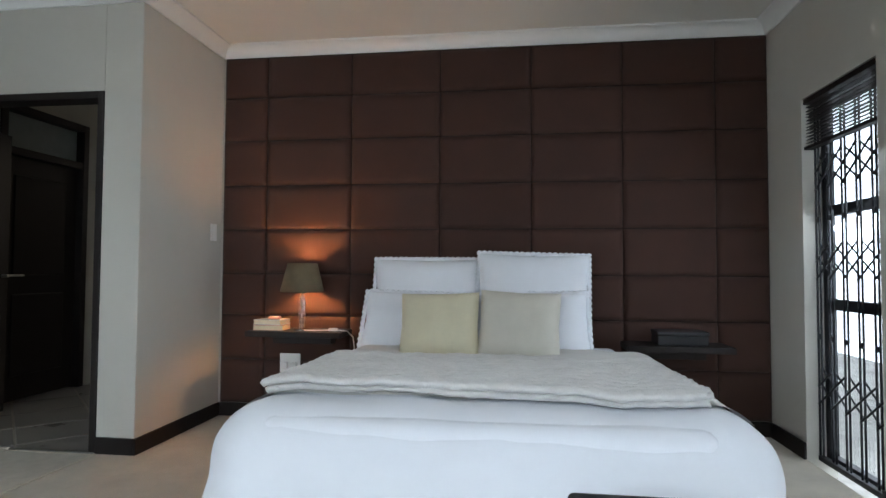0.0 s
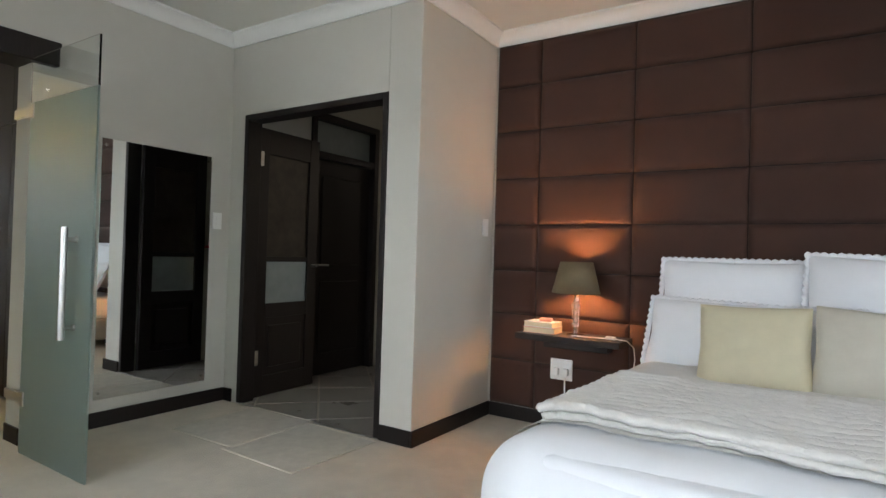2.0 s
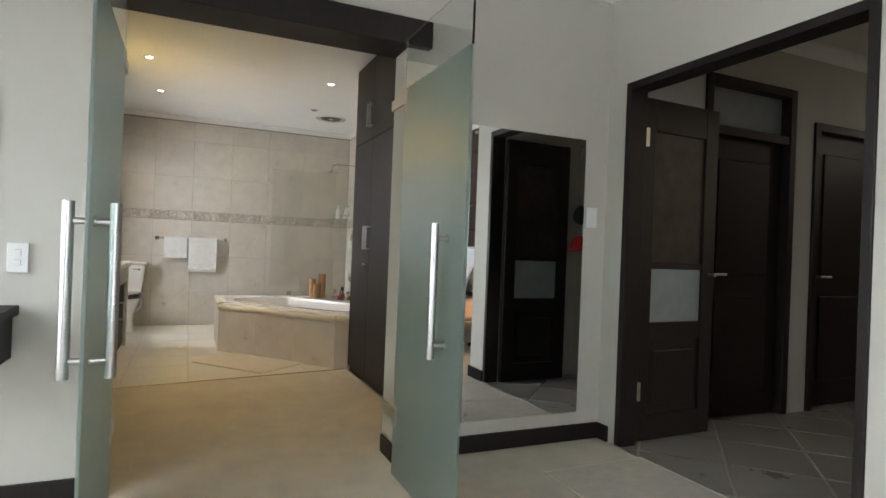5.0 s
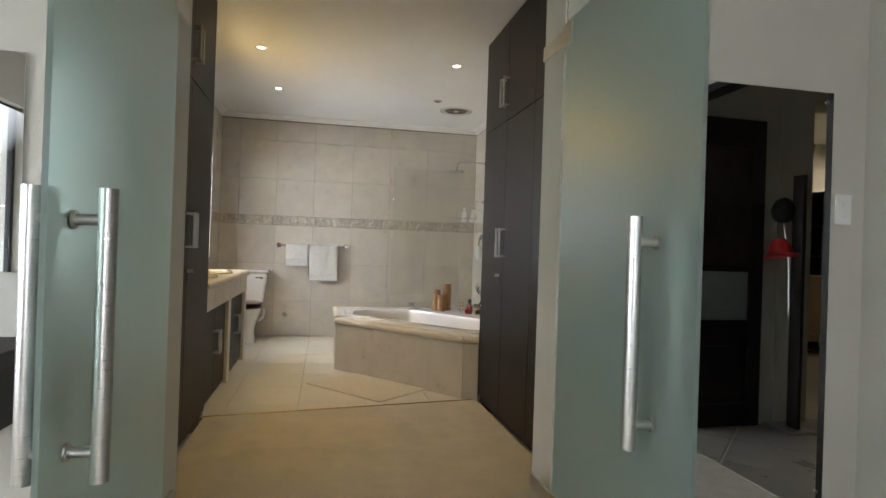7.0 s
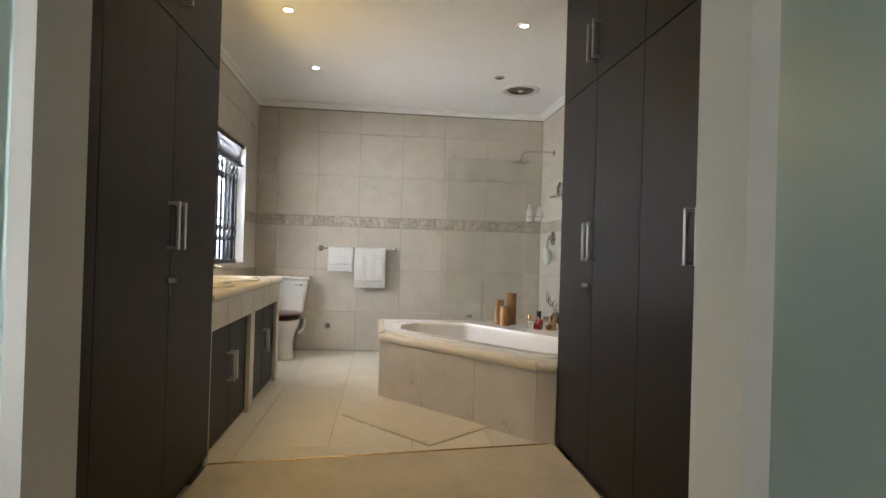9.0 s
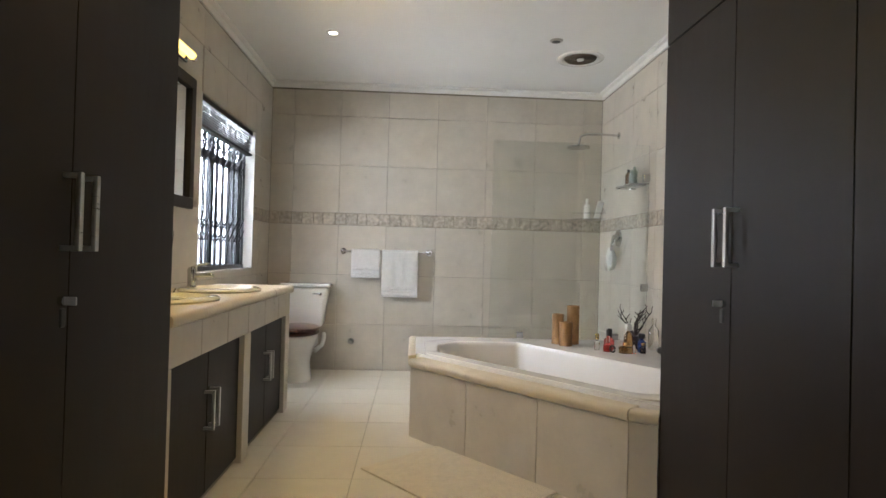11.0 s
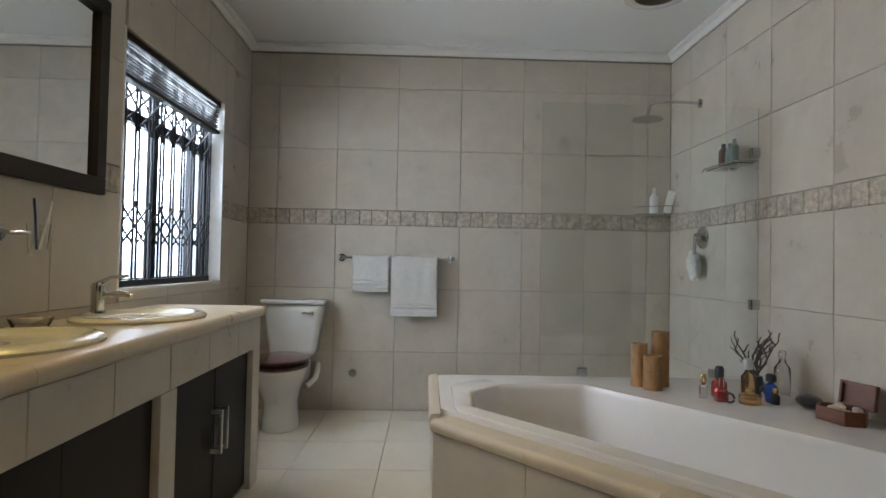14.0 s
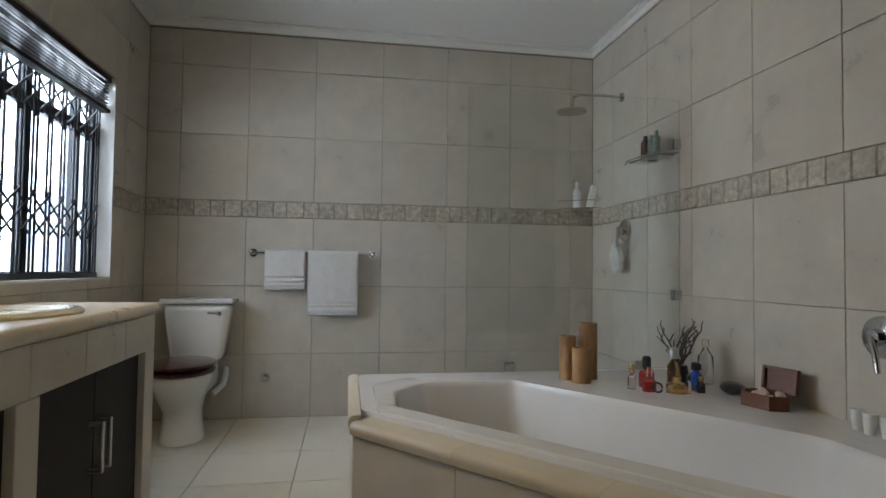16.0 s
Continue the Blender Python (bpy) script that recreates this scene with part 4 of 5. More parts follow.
for a, e in zip(xs, xs[1:]):
    part("fascia_tile", bm_box(a + 0.0015, VF - 0.03, 0.657, e - 0.0015, VF, 0.803, 0.003), TILE, van)
    part("top_tile", bm_box(a + 0.001, YB0 + GAP, 0.80, e - 0.001, VF - 0.101, 0.8525, 0.0015, 1), NOSE, van)
    part("nosing", bm_nosing(a + 0.0008, e - 0.0008, 0.101, 0.804, 0.853), NOSE, van, "rounded cream edge tile", pose(0, VF, 0, 0, 0, 180) @ Matrix.Diagonal((-1, 1, 1, 1)))
part("end_nosing", bm_box(VX0 - 0.024, YB0 + GAP, 0.804, VX0 + 0.001, VF + 0.022, 0.854, 0.012, 4), NOSE, van)
for a, e in ((-7.925, -7.10), (-6.985, -6.10)):
    m_ = (a + e) / 2
    for p_, q_, hx in ((a, m_, m_ - 0.032), (m_, e, m_ + 0.032)):
        d_ = part("door", bm_box(p_ + 0.002, VF - 0.045, 0.03, q_ - 0.002, VF - 0.026, 0.652, 0.002), CAB, van, "dark brown laminate door")
        bow_handle(d_, hx, VF - 0.026, 0.40, 1, 0.17)


def basin(x, y):
    s = thing("basin", "ivory oval drop-in basin with a wide shell rim", "basin", pose(x, y, 0.853), group="basins")
    prof = [(0.275, 0.0), (0.278, 0.008), (0.262, 0.018), (0.225, 0.020), (0.212, 0.012), (0.200, 0.004), (0.185, 0.001), (0.12, 0.0005), (0.0, 0.0005)]
    part("bowl", bm_lathe(prof, 56, sx=1.0, sy=0.80), IVORY, s)
    part("waste", bm_tube([(0, 0, 0.0008), (0, 0, 0.004)], 0.022, 20), CHROME, s, "chrome waste")
    t = thing("basin_mixer", "chrome single-lever basin mixer", "tap", pose(x - 0.0, y - 0.165, 0.868), group="basin mixers")
    part("body", bm_lathe([(0.027, 0.0), (0.027, 0.006), (0.023, 0.012), (0.024, 0.08), (0.026, 0.10), (0.018, 0.115), (0.0, 0.118)], 24), CHROME, t)
    part("spout", bm_tube([(0, 0.0, 0.06), (0, 0.05, 0.072), (0, 0.10, 0.074), (0, 0.125, 0.066)], 0.014, 16, r2=0.011), CHROME, t)
    part("lever", bm_tube([(0, 0.0, 0.112), (0, 0.05, 0.135), (0, 0.11, 0.142)], 0.009, 12, r2=0.006), CHROME, t)


basin(-7.38, 0.065)
basin(-6.66, 0.065)
soapd = thing("soap_dish", "small clear glass soap dish beside the basin", "soap dish", pose(-7.03, -0.11, 0.853))
part("dish", bm_lathe([(0.0, 0.004), (0.045, 0.004), (0.06, 0.03), (0.063, 0.03), (0.05, 0.0), (0.0, 0.0)], 24), CRYSTAL, soapd)
part("soap", bm_box(-0.035, -0.022, 0.012, 0.035, 0.022, 0.034, 0.009, 3), IVORY, soapd)

# mirror with its lamp
MX0, MX1, MZ0, MZ1 = -7.495, -6.30, 1.325, 2.10
bm_ = thing("framed_mirror", "rectangular mirror in a broad dark wooden frame", "mirror", pose(0, YB0 + 0.012, 0))
part("glass", bm_box(MX0 + 0.05, 0.004, MZ0 + 0.05, MX1 - 0.05, 0.010, MZ1 - 0.05), MIRROR, bm_)
for x0, x1, z0, z1 in ((MX0, MX1, MZ0, MZ0 + 0.065), (MX0, MX1, MZ1 - 0.065, MZ1), (MX0, MX0 + 0.065, MZ0 + 0.066, MZ1 - 0.066), (MX1 - 0.065, MX1, MZ0 + 0.066, MZ1 - 0.066)):
    part("frame", bm_box(x0, 0.0, z0, x1, 0.030, z1, 0.004), DARK, bm_)
ml = thing("mirror_lamp", "lit warm tube lamp over the mirror", "lamp", pose(-6.99, YB0 + 0.012, 2.165))
part("tube", bm_tube([(-0.30, 0.075, 0.015), (0.30, 0.075, 0.015)], 0.021, 20), TUBE, ml, "glowing warm tube")
part("holder", bm_box(-0.33, 0.0, -0.02, 0.33, 0.045, 0.04, 0.008), CHROME, ml)
for x in (-0.315, 0.315):
    part("end_cap", bm_tube([(x - 0.015, 0.075, 0.015), (x + 0.015, 0.075, 0.015)], 0.025, 18), CHROME, ml)
area("mirror_lamp_light", (-6.99, YB0 + 0.13, 2.16), (-6.9, 1.6, 1.3), 0.6, 0.05, 14, (1.0, 0.70, 0.22))

th = thing("toothbrush_holder", "chrome wall holder with a glass tumbler and toothbrushes", "toothbrush holder", pose(-6.95, YB0 + 0.012, 1.15))
part("mount", bm_tube([(0, 0, 0), (0, 0.02, 0)], 0.028, 20), CHROME, th)
part("arm", bm_tube([(0, 0.02, 0), (0, 0.05, 0), (-0.05, 0.075, 0)], 0.007), CHROME, th)
part("tumbler", bm_lathe([(0.025, -0.07), (0.033, 0.03), (0.031, 0.03), (0.0235, -0.065), (0.0, -0.065)], 24, at=(-0.09, 0.075, 0)), CLEAR, th, "clear glass tumbler")
for dx, tilt, mt in ((-0.1, -0.03, PLASTIC), (-0.085, 0.02, BLUEG)):
    part("toothbrush", bm_tube([(dx, 0.075, -0.05), (dx + tilt, 0.08, 0.06), (dx + tilt * 1.4, 0.08, 0.11)], 0.004, 8), mt, th)

# toilet
wc = thing("toilet", "white close-coupled toilet with a mahogany seat", "toilet", pose(XF + 0.012, 0.205, 0))
b = bm_box(0.0, -0.208, 0.41, 0.20, 0.208, 0.775, 0.045, 5)
for v in b.verts:
    k = (0.775 - v.co.z) / 0.365
    v.co.y *= 1 - 0.24 * k
    v.co.x *= 1 - 0.10 * k
part("cistern", b, PORC, wc)
part("cistern_lid", bm_box(-0.002, -0.222, 0.776, 0.212, 0.222, 0.808, 0.014, 4), PORC, wc)
b = bm_lathe([(0.128, 0.0), (0.131, 0.02), (0.122, 0.05), (0.114, 0.12), (0.116, 0.18), (0.140, 0.26), (0.170, 0.33), (0.186, 0.38), (0.182, 0.395), (0.0, 0.395)], 40)
for v in b.verts:
    v.co.x = v.co.x * 1.26 + 0.48
    v.co.y *= 0.94
    if v.co.z < 0.2:
        v.co.x -= 0.04
part("pan", b, PORC, wc)
part("pan_neck", bm_box(0.02, -0.11, 0.22, 0.36, 0.11, 0.41, 0.04, 3), PORC, wc)
b = bm_lathe([(0.0, 0.399), (0.182, 0.399), (0.193, 0.408), (0.193, 0.420), (0.184, 0.428), (0.0, 0.430)], 40)
for v in b.verts:
    v.co.x = v.co.x * 1.22 + 0.49
    v.co.y *= 0.95
part("seat", b, MAHOG, wc, "glossy mahogany seat")
b = bm_lathe([(0.0, 0.434), (0.187, 0.434), (0.197, 0.444), (0.193, 0.456), (0.16, 0.466), (0.0, 0.472)], 40)
for v in b.verts:
    v.co.x = v.co.x * 1.22 + 0.49
    v.co.y *= 0.95
part("seat_lid", b, MAHOG, wc, "glossy mahogany lid")
part("flush_lever", bm_tube([(0.20, 0.14, 0.715), (0.22, 0.14, 0.715), (0.225, 0.10, 0.72), (0.225, 0.075, 0.72)], 0.006, bm=bm_tube([(0.195, 0.14, 0.715), (0.21, 0.14, 0.715)], 0.014, 16)), CHROME, wc)
part("waste_pipe", bm_tube([(0.0, 0.15, 0.33), (0.06, 0.16, 0.30), (0.09, 0.15, 0.24), (0.16, 0.1, 0.2)], 0.022, 14), PORC, wc)
solid("stop_valve", bm_tube([(0, 0, 0), (0.04, 0, 0), (0.045, 0, 0.0)], 0.014, 14, bm_tube([(0.0, 0, 0), (0.006, 0, 0)], 0.03, 20)), CHROME, "chrome stop valve on the tiled wall", "valve", m=pose(XF + 0.012, 0.61, 0.27))

# towel rail and towels
rail = thing("towel_rail", "chrome towel rail on the tiled wall", "towel rail", pose(XF + 0.012, 0.915, 1.11))
part("bar", bm_tube([(0.07, -0.40, 0), (0.07, 0.40, 0)], 0.008, 14), CHROME, rail)
for y in (-0.40, 0.40):
    part("bracket", bm_tube([(0, y, 0), (0.07, y, 0)], 0.010, 14, bm_tube([(0.0, y, 0), (0.008, y, 0)], 0.027, 20)), CHROME, rail)
    part("knob", bm_lathe([(0.0, -0.02), (0.016, -0.012), (0.02, 0), (0.016, 0.012), (0.0, 0.02)], 18, at=(0.07, y, 0)), CHROME, rail)


def towel(y0, y1, drop, back, label):
    b = bmesh.new()
    ny, nz = 24, 60
    g = []
    tot = drop + back
    for j in range(nz + 1):
        row = []
        for i in range(ny + 1):
            y = y0 + (y1 - y0) * i / ny
            s_ = j / nz * tot - back
            r = 0.014
            wob = 0.004 * noise.noise((y * 14, s_ * 6, drop * 9)) + 0.003 * math.sin(y * 60 + s_ * 3)
            if s_ < 0:
                x, z = -r, s_
            elif s_ < r * math.pi:
                x, z = -r * math.cos(s_ / r), r * math.sin(s_ / r)
            else:
                x, z = r, -(s_ - r * math.pi)
            if x > 0 and any(abs(-z - (drop - o)) < 0.007 for o in (0.06, 0.09, 0.12)):
                x -= 0.008
            row.append(b.verts.new((x + wob * min(1, abs(z) * 8), y + 0.003 * noise.noise((z * 9, i // 12, 3)), z)))
        g.append(row)
    for j in range(nz):
        for i in range(ny):
            b.faces.new((g[j][i], g[j][i + 1], g[j + 1][i + 1], g[j + 1][i]))
    ob = solid("towel", b, TOWEL, label, "towel", m=pose(XF + 0.082, 0, 1.112), group="towels on the rail")
    md = ob.modifiers.new("thick", "SOLIDIFY")
    md.thickness, md.offset = 0.012, 0
    return ob


towel(0.60, 0.862, 0.29, 0.2, "small white terry hand towel with woven bands")
towel(0.882, 1.215, 0.46, 0.3, "larger white terry towel with woven bands")

# corner bath
CB = Vector((-7.42, 2.03))
ZD = 0.484


def star(poly, n):
    """Where rays from the bath's centre meet a polygon, n of them at even angles."""
    out = []
    for k in range(n):
        a = 2 * math.pi * k / n
        d = Vector((math.cos(a), math.sin(a)))
        best = None
        for i in range(len(poly)):
            p, q = Vector(poly[i]) - CB, Vector(poly[(i + 1) % len(poly)]) - CB
            e = q - p
            den = d.x * e.y - d.y * e.x
            if abs(den) < 1e-9:
                continue
            t = (p.x * e.y - p.y * e.x) / den
            u = (p.x * d.y - p.y * d.x) / den
            if t > 0 and -1e-6 <= u <= 1 + 1e-6 and (best is None or t < best):
                best = t
        out.append(CB + d * best)
    return out


def smooth_loop(pts, k):
    for _ in range(k):
        n = len(pts)
        pts = [(pts[i - 1] + pts[i] * 2 + pts[(i + 1) % n]) / 4 for i in range(n)]
    return pts


OUTER = [(-7.553, 1.205), (-8.275, 1.205), (-8.275, YB1 - 0.013), (-6.312, YB1 - 0.013), (-6.312, 2.262), (-6.435, 2.153)]
RIM = [(-7.491, 1.264), (-7.99, 1.264), (-8.12, 1.40), (-8.12, 1.98), (-7.02, 2.75), (-6.50, 2.75), (-6.40, 2.45), (-6.44, 2.156)]
BOWL = [(-7.565, 1.325), (-7.86, 1.345), (-8.03, 1.50), (-8.03, 1.93), (-6.98, 2.66), (-6.62, 2.66), (-6.52, 2.48), (-6.54, 2.20)]
N = 160
tub = thing("bath", "white corner bath set in a cream tiled surround", "bath")
o_, r_, w_ = star(OUTER, N), smooth_loop(star(RIM, N), 1), smooth_loop(star(BOWL, N), 1)
# tiled deck outside the tub's rim
b = bmesh.new()
l0 = [b.verts.new((p.x, p.y, ZD)) for p in o_]
l1 = [b.verts.new((p.x, p.y, ZD)) for p in r_]
l2 = [b.verts.new((p.x, p.y, ZD - 0.035)) for p in o_]
for i in range(N):
    b.faces.new((l2[i], l2[(i + 1) % N], l0[(i + 1) % N], l0[i]))
    b.faces.new((l0[i], l0[(i + 1) % N], l1[(i + 1) % N], l1[i]))
part("deck", b, ACRYL, tub, "white deck round the bath")
# tub with a raised rim and a sloping bowl
b = bmesh.new()
loops = []
for src, k, z in ((r_, 1.0, ZD - 0.04), (r_, 1.0, ZD + 0.004), (r_, 0.997, ZD + 0.008), (r_, 0.99, ZD + 0.009), (w_, 1.0, ZD + 0.008), (w_, 0.985, ZD + 0.002), (w_, 0.972, ZD - 0.02), (w_, 0.93, ZD - 0.14), (w_, 0.87, ZD - 0.28), (w_, 0.78, ZD - 0.37), (w_, 0.6, ZD - 0.40), (w_, 0.05, ZD - 0.405)):
    loops.append([b.verts.new((CB.x + (p.x - CB.x) * k, CB.y + (p.y - CB.y) * k, z)) for p in src])
for a, c in zip(loops, loops[1:]):
    for i in range(N):
        b.faces.new((a[i], a[(i + 1) % N], c[(i + 1) % N], c[i]))
b.faces.new(loops[-1])
part("tub", b, ACRYL, tub, "glossy white acrylic tub")
part("waste", bm_tube([(CB.x, CB.y, ZD - 0.403), (CB.x, CB.y, ZD - 0.398)], 0.03, 20), CHROME, tub)


def apron(p, q, tiles, deep=0.086, top=0.468):
    """Tiles and a rounded nosing along the bath's side from p to q."""
    p, q = Vector((*p, 0)), Vector((*q, 0))
    d = q - p
    L = d.length
    ang = math.degrees(math.atan2(d.y, d.x))
    m = pose(p.x, p.y, 0, 0, 0, ang)
    x = 0.0
    for w in tiles:
        w = w * L
        part("apron_tile", bm_box(x + 0.0015, 0.0, 0.0, x + w - 0.0015, 0.018, 0.415, 0.003), TILE, tub, m=m)
        x += w
    x = 0.0
    for w in tiles:
        part("nosing", bm_nosing(x * L + 0.0008, (x + w) * L - 0.0008, deep, 0.416, top), NOSE, tub, "rounded cream edge tile", m)
        x += w


apron((-7.455, 1.175), (-6.365, 2.095), (0.33, 0.335, 0.335))
apron((-6.3655, 2.0955), (-6.312, 2.20), (1.0,), 0.05, 0.465)
apron((-8.275, 1.175), (-7.462, 1.175), (0.5, 0.5), 0.028, ZD + 0.002)

# shower screen, fittings
sc = thing("shower_screen", "clear glass shower screen on the edge of the bath", "shower screen")
gp = part("pane", bm_box(-8.262, 1.75, ZD + 0.012, -8.254, YB1 - 0.016, 1.965, 0.001, 1), CLEAR, sc)
for y, z in ((1.98, ZD + 0.003), (2.7, ZD + 0.003)):
    part("clamp", bm_box(-8.274, y - 0.025, z, -8.24, y + 0.025, z + 0.05, 0.003), CHROME, sc, "chrome glass clamp")
for z in (0.86, 1.69):
    part("clamp", bm_box(-8.278, YB1 - 0.06, z, -8.238, YB1 - 0.013, z + 0.055, 0.003), CHROME, sc, "chrome glass clamp")
sh_ = thing("rain_shower", "chrome shower head on a wall arm", "shower", pose(-8.93, YB1 - 0.012, 2.18))
part("flange", bm_tube([(0, 0, 0), (0, -0.01, 0)], 0.03, 20), CHROME, sh_)
part("arm", bm_tube([(0, -0.01, 0), (0, -0.15, 0.005), (0, -0.30, 0.0), (0, -0.345, -0.02), (0, -0.36, -0.085)], 0.010, 14), CHROME, sh_)
part("rose", bm_lathe([(0.012, 0.03), (0.02, 0.012), (0.095, 0.004), (0.10, -0.006), (0.0, -0.008)], 32, at=(0, -0.36, -0.115)), CHROME, sh_)


def wall_mixer(name, x, z, label, lever):
    m_ = thing(name, label, "tap", pose(x, YB1 - 0.012, z))
    part("plate", bm_lathe([(0.0, 0.0), (0.075, 0.0), (0.07, 0.012), (0.03, 0.02), (0.03, 0.05), (0.0, 0.055)], 32), CHROME, m_, m=pose(0, 0, 0, 90, 0, 0))
    part("lever", bm_tube([(0, -0.05, 0.0), (lever * 0.04, -0.075, -0.05), (lever * 0.06, -0.085, -0.11)], 0.013, 14, r2=0.009), CHROME, m_)


wall_mixer("shower_mixer", -8.89, 1.28, "round chrome shower mixer on the tiles", 1)
wall_mixer("bath_mixer", -7.05, 0.80, "round chrome bath mixer on the tiles", 1)
b = bmesh.new()
bmesh.ops.create_icosphere(b, subdivisions=4, radius=0.055)
for v in b.verts:
    k = 1 + 0.22 * noise.noise(v.co * 55) + 0.14 * noise.noise(v.co * 25)
    v.co = Vector((v.co.x * k, v.co.y * 0.7 * k, v.co.z * 1.7 * k))
solid("bath_puff", b, PUFF, "white mesh bath puff hanging from the shower mixer", "bath puff", m=pose(-8.865, YB1 - 0.085, 1.10))
cd = thing("shower_caddy", "chrome wire corner caddy holding bottles", "caddy", pose(XF + 0.012, YB1 - 0.012, 1.47))
for z in (0.0, 0.055):
    part("wire", bm_tube([(0.005, -0.27, z), (0.06, -0.26, z), (0.16, -0.10, z), (0.17, -0.005, z)], 0.003, 8), CHROME, cd)
for k in range(7):
    part("wire", bm_tube([(0.003, -0.26 + 0.036 * k, 0.0), (0.05 + 0.018 * k, -0.255 + 0.036 * k, 0.0)], 0.002, 6), CHROME, cd)
bo = thing("bottle", "white plastic pump bottle in the caddy", "bottle", pose(XF + 0.075, YB1 - 0.16, 1.474))
part("body", bm_lathe([(0.0, 0.0), (0.028, 0.0), (0.03, 0.01), (0.03, 0.12), (0.012, 0.145), (0.011, 0.155), (0.0, 0.155)], 24), PLASTIC, bo)
part("cap", bm_lathe([(0.013, 0.156), (0.013, 0.19), (0.0, 0.192)], 20), PLASTIC, bo)
solid("tube", bm_box(-0.012, -0.028, 0, 0.012, 0.028, 0.17, 0.008, 3), PLASTIC, "white squeeze tube leaning in the caddy", "tube", m=pose(XF + 0.10, YB1 - 0.075, 1.476, -14, 0, 0))
gs = thing("glass_shelf", "glass shelf on a chrome bracket in the shower", "shelf", pose(-8.44, YB1 - 0.012, 1.665))
part("glass", bm_box(-0.15, -0.13, 0, 0.15, -0.01, 0.008, 0.002), CLEAR, gs)
part("bracket", bm_tube([(-0.26, -0.10, 0.012), (-0.16, -0.135, 0.016), (0.15, -0.135, 0.012), (0.16, 0, 0.012)], 0.005, 10), CHROME, gs)
part("holder", bm_lathe([(0.03, -0.02), (0.03, -0.008), (0.0, -0.006)], 20, at=(0.02, -0.07, 0)), CHROME, gs)
for x, r, h, mt, lab in ((-0.06, 0.026, 0.10, BROWNG, "dark brown bottle"), (0.01, 0.022, 0.09, GREENB, "grey-green tube"), (0.062, 0.023, 0.105, GREENB, "grey-green tube")):
    t_ = thing("bottle", lab + " standing on the glass shelf", "bottle", pose(-8.44 + x, YB1 - 0.085, 1.674))
    part("body", bm_lathe([(0.0, 0.0), (r, 0.0), (r, h), (r * 0.5, h + 0.015), (0.0, h + 0.015)], 24), mt, t_)
    part("cap", bm_lathe([(r * 0.45, h + 0.0155), (r * 0.45, h + 0.04), (0.0, h + 0.041)], 18), BLACKP if mt is BROWNG else mt, t_)

# things on the bath's deck
for x, y, r, h in ((-8.05, 2.214, 0.041, 0.212), (-8.06, 2.325, 0.045, 0.272), (-7.965, 2.25, 0.046, 0.165)):
    c = thing("bamboo_holder", "bamboo candle holder of cut cane on the bath", "candle holder", pose(x, y, ZD + 0.001), group="bamboo candle holders")
    part("cane", bm_lathe([(0.0, 0.0), (r, 0.0), (r * 1.02, 0.008), (r * 0.97, 0.02), (r * 0.96, h * 0.5), (r * 1.0, h * 0.52), (r * 0.97, h * 0.55), (r * 0.98, h), (r * 0.72, h), (r * 0.70, h - 0.03), (0.0, h - 0.03)], 24), BAMBOO, c)
    part("candle", bm_lathe([(0.0, h - 0.029), (r * 0.6, h - 0.029), (r * 0.6, h - 0.012), (0.0, h - 0.011)], 18), IVORY, c)


def bottle(x, y, prof, mat_, cap, label, capr=0.012, caph=0.03, n=24, sq=1.0):
    t_ = thing("perfume_bottle", label, "bottle", pose(x, y, ZD + 0.001, 0, 0, random.uniform(-40, 40)), group="perfume bottles")
    part("flask", bm_lathe(prof, n, sy=sq), mat_, t_)
    h = prof[-1][1]
    part("cap", bm_lathe([(0.0, h), (capr, h + 0.001), (capr, h + caph * 0.8), (capr * 0.7, h + caph), (0.0, h + caph)], 20), cap, t_)


def flask(r, h):
    return [(0.0, 0.0), (r, 0.0), (r * 1.02, 0.01), (r, h * 0.75), (r * 0.45, h * 0.92), (r * 0.35, h), (0.0, h)]


bottle(-7.8, 2.42, flask(0.018, 0.07), CRYSTAL, GOLD, "slim clear glass perfume bottle with a gold cap", 0.013, 0.04)
bottle(-7.84, 2.515, flask(0.034, 0.085), REDG, BLACKP, "round red glass perfume bottle with a black stopper", 0.02, 0.055)
bottle(-7.745, 2.475, flask(0.030, 0.06), REDG, CRYSTAL, "red glass perfume bottle with a clear stopper", 0.014, 0.045)
bottle(-7.82, 2.64, flask(0.030, 0.13), AMBERG, STEEL, "clear amber perfume bottle with a silver cap", 0.022, 0.05)
bottle(-7.7, 2.58, flask(0.045, 0.05), AMBERG, GOLD, "squat amber perfume bottle with a gold cap", 0.02, 0.02)
bottle(-7.74, 2.7, flask(0.042, 0.09), BLUEG, BLACKP, "blue glass perfume bottle with a black cap", 0.022, 0.035, sq=0.6)
bottle(-7.68, 2.625, flask(0.013, 0.06), CRYSTAL, BLACKP, "tiny clear perfume bottle", 0.010, 0.02)
bottle(-7.69, 2.69, flask(0.018, 0.05), AMBERG, GOLD, "small amber perfume bottle", 0.012, 0.02)
bottle(-7.88, 2.84, flask(0.035, 0.17), CRYSTAL, CRYSTAL, "tall clear glass bottle behind the perfumes", 0.016, 0.04)
solid("ring_stopper", bm_tube([(0.02 * math.cos(a), 0, 0.021 + 0.02 * math.sin(a)) for a in [2 * math.pi * k / 20 for k in range(20)]], 0.005, 8), BLACKP, "small black ring-shaped ornament", "ornament", m=pose(-7.70, 2.49, ZD + 0.004, 0, 0, 40))
br = thing("twig_ornament", "dark twisted bare twigs in a small pot", "ornament", pose(-7.88, 2.71, ZD + 0.001))
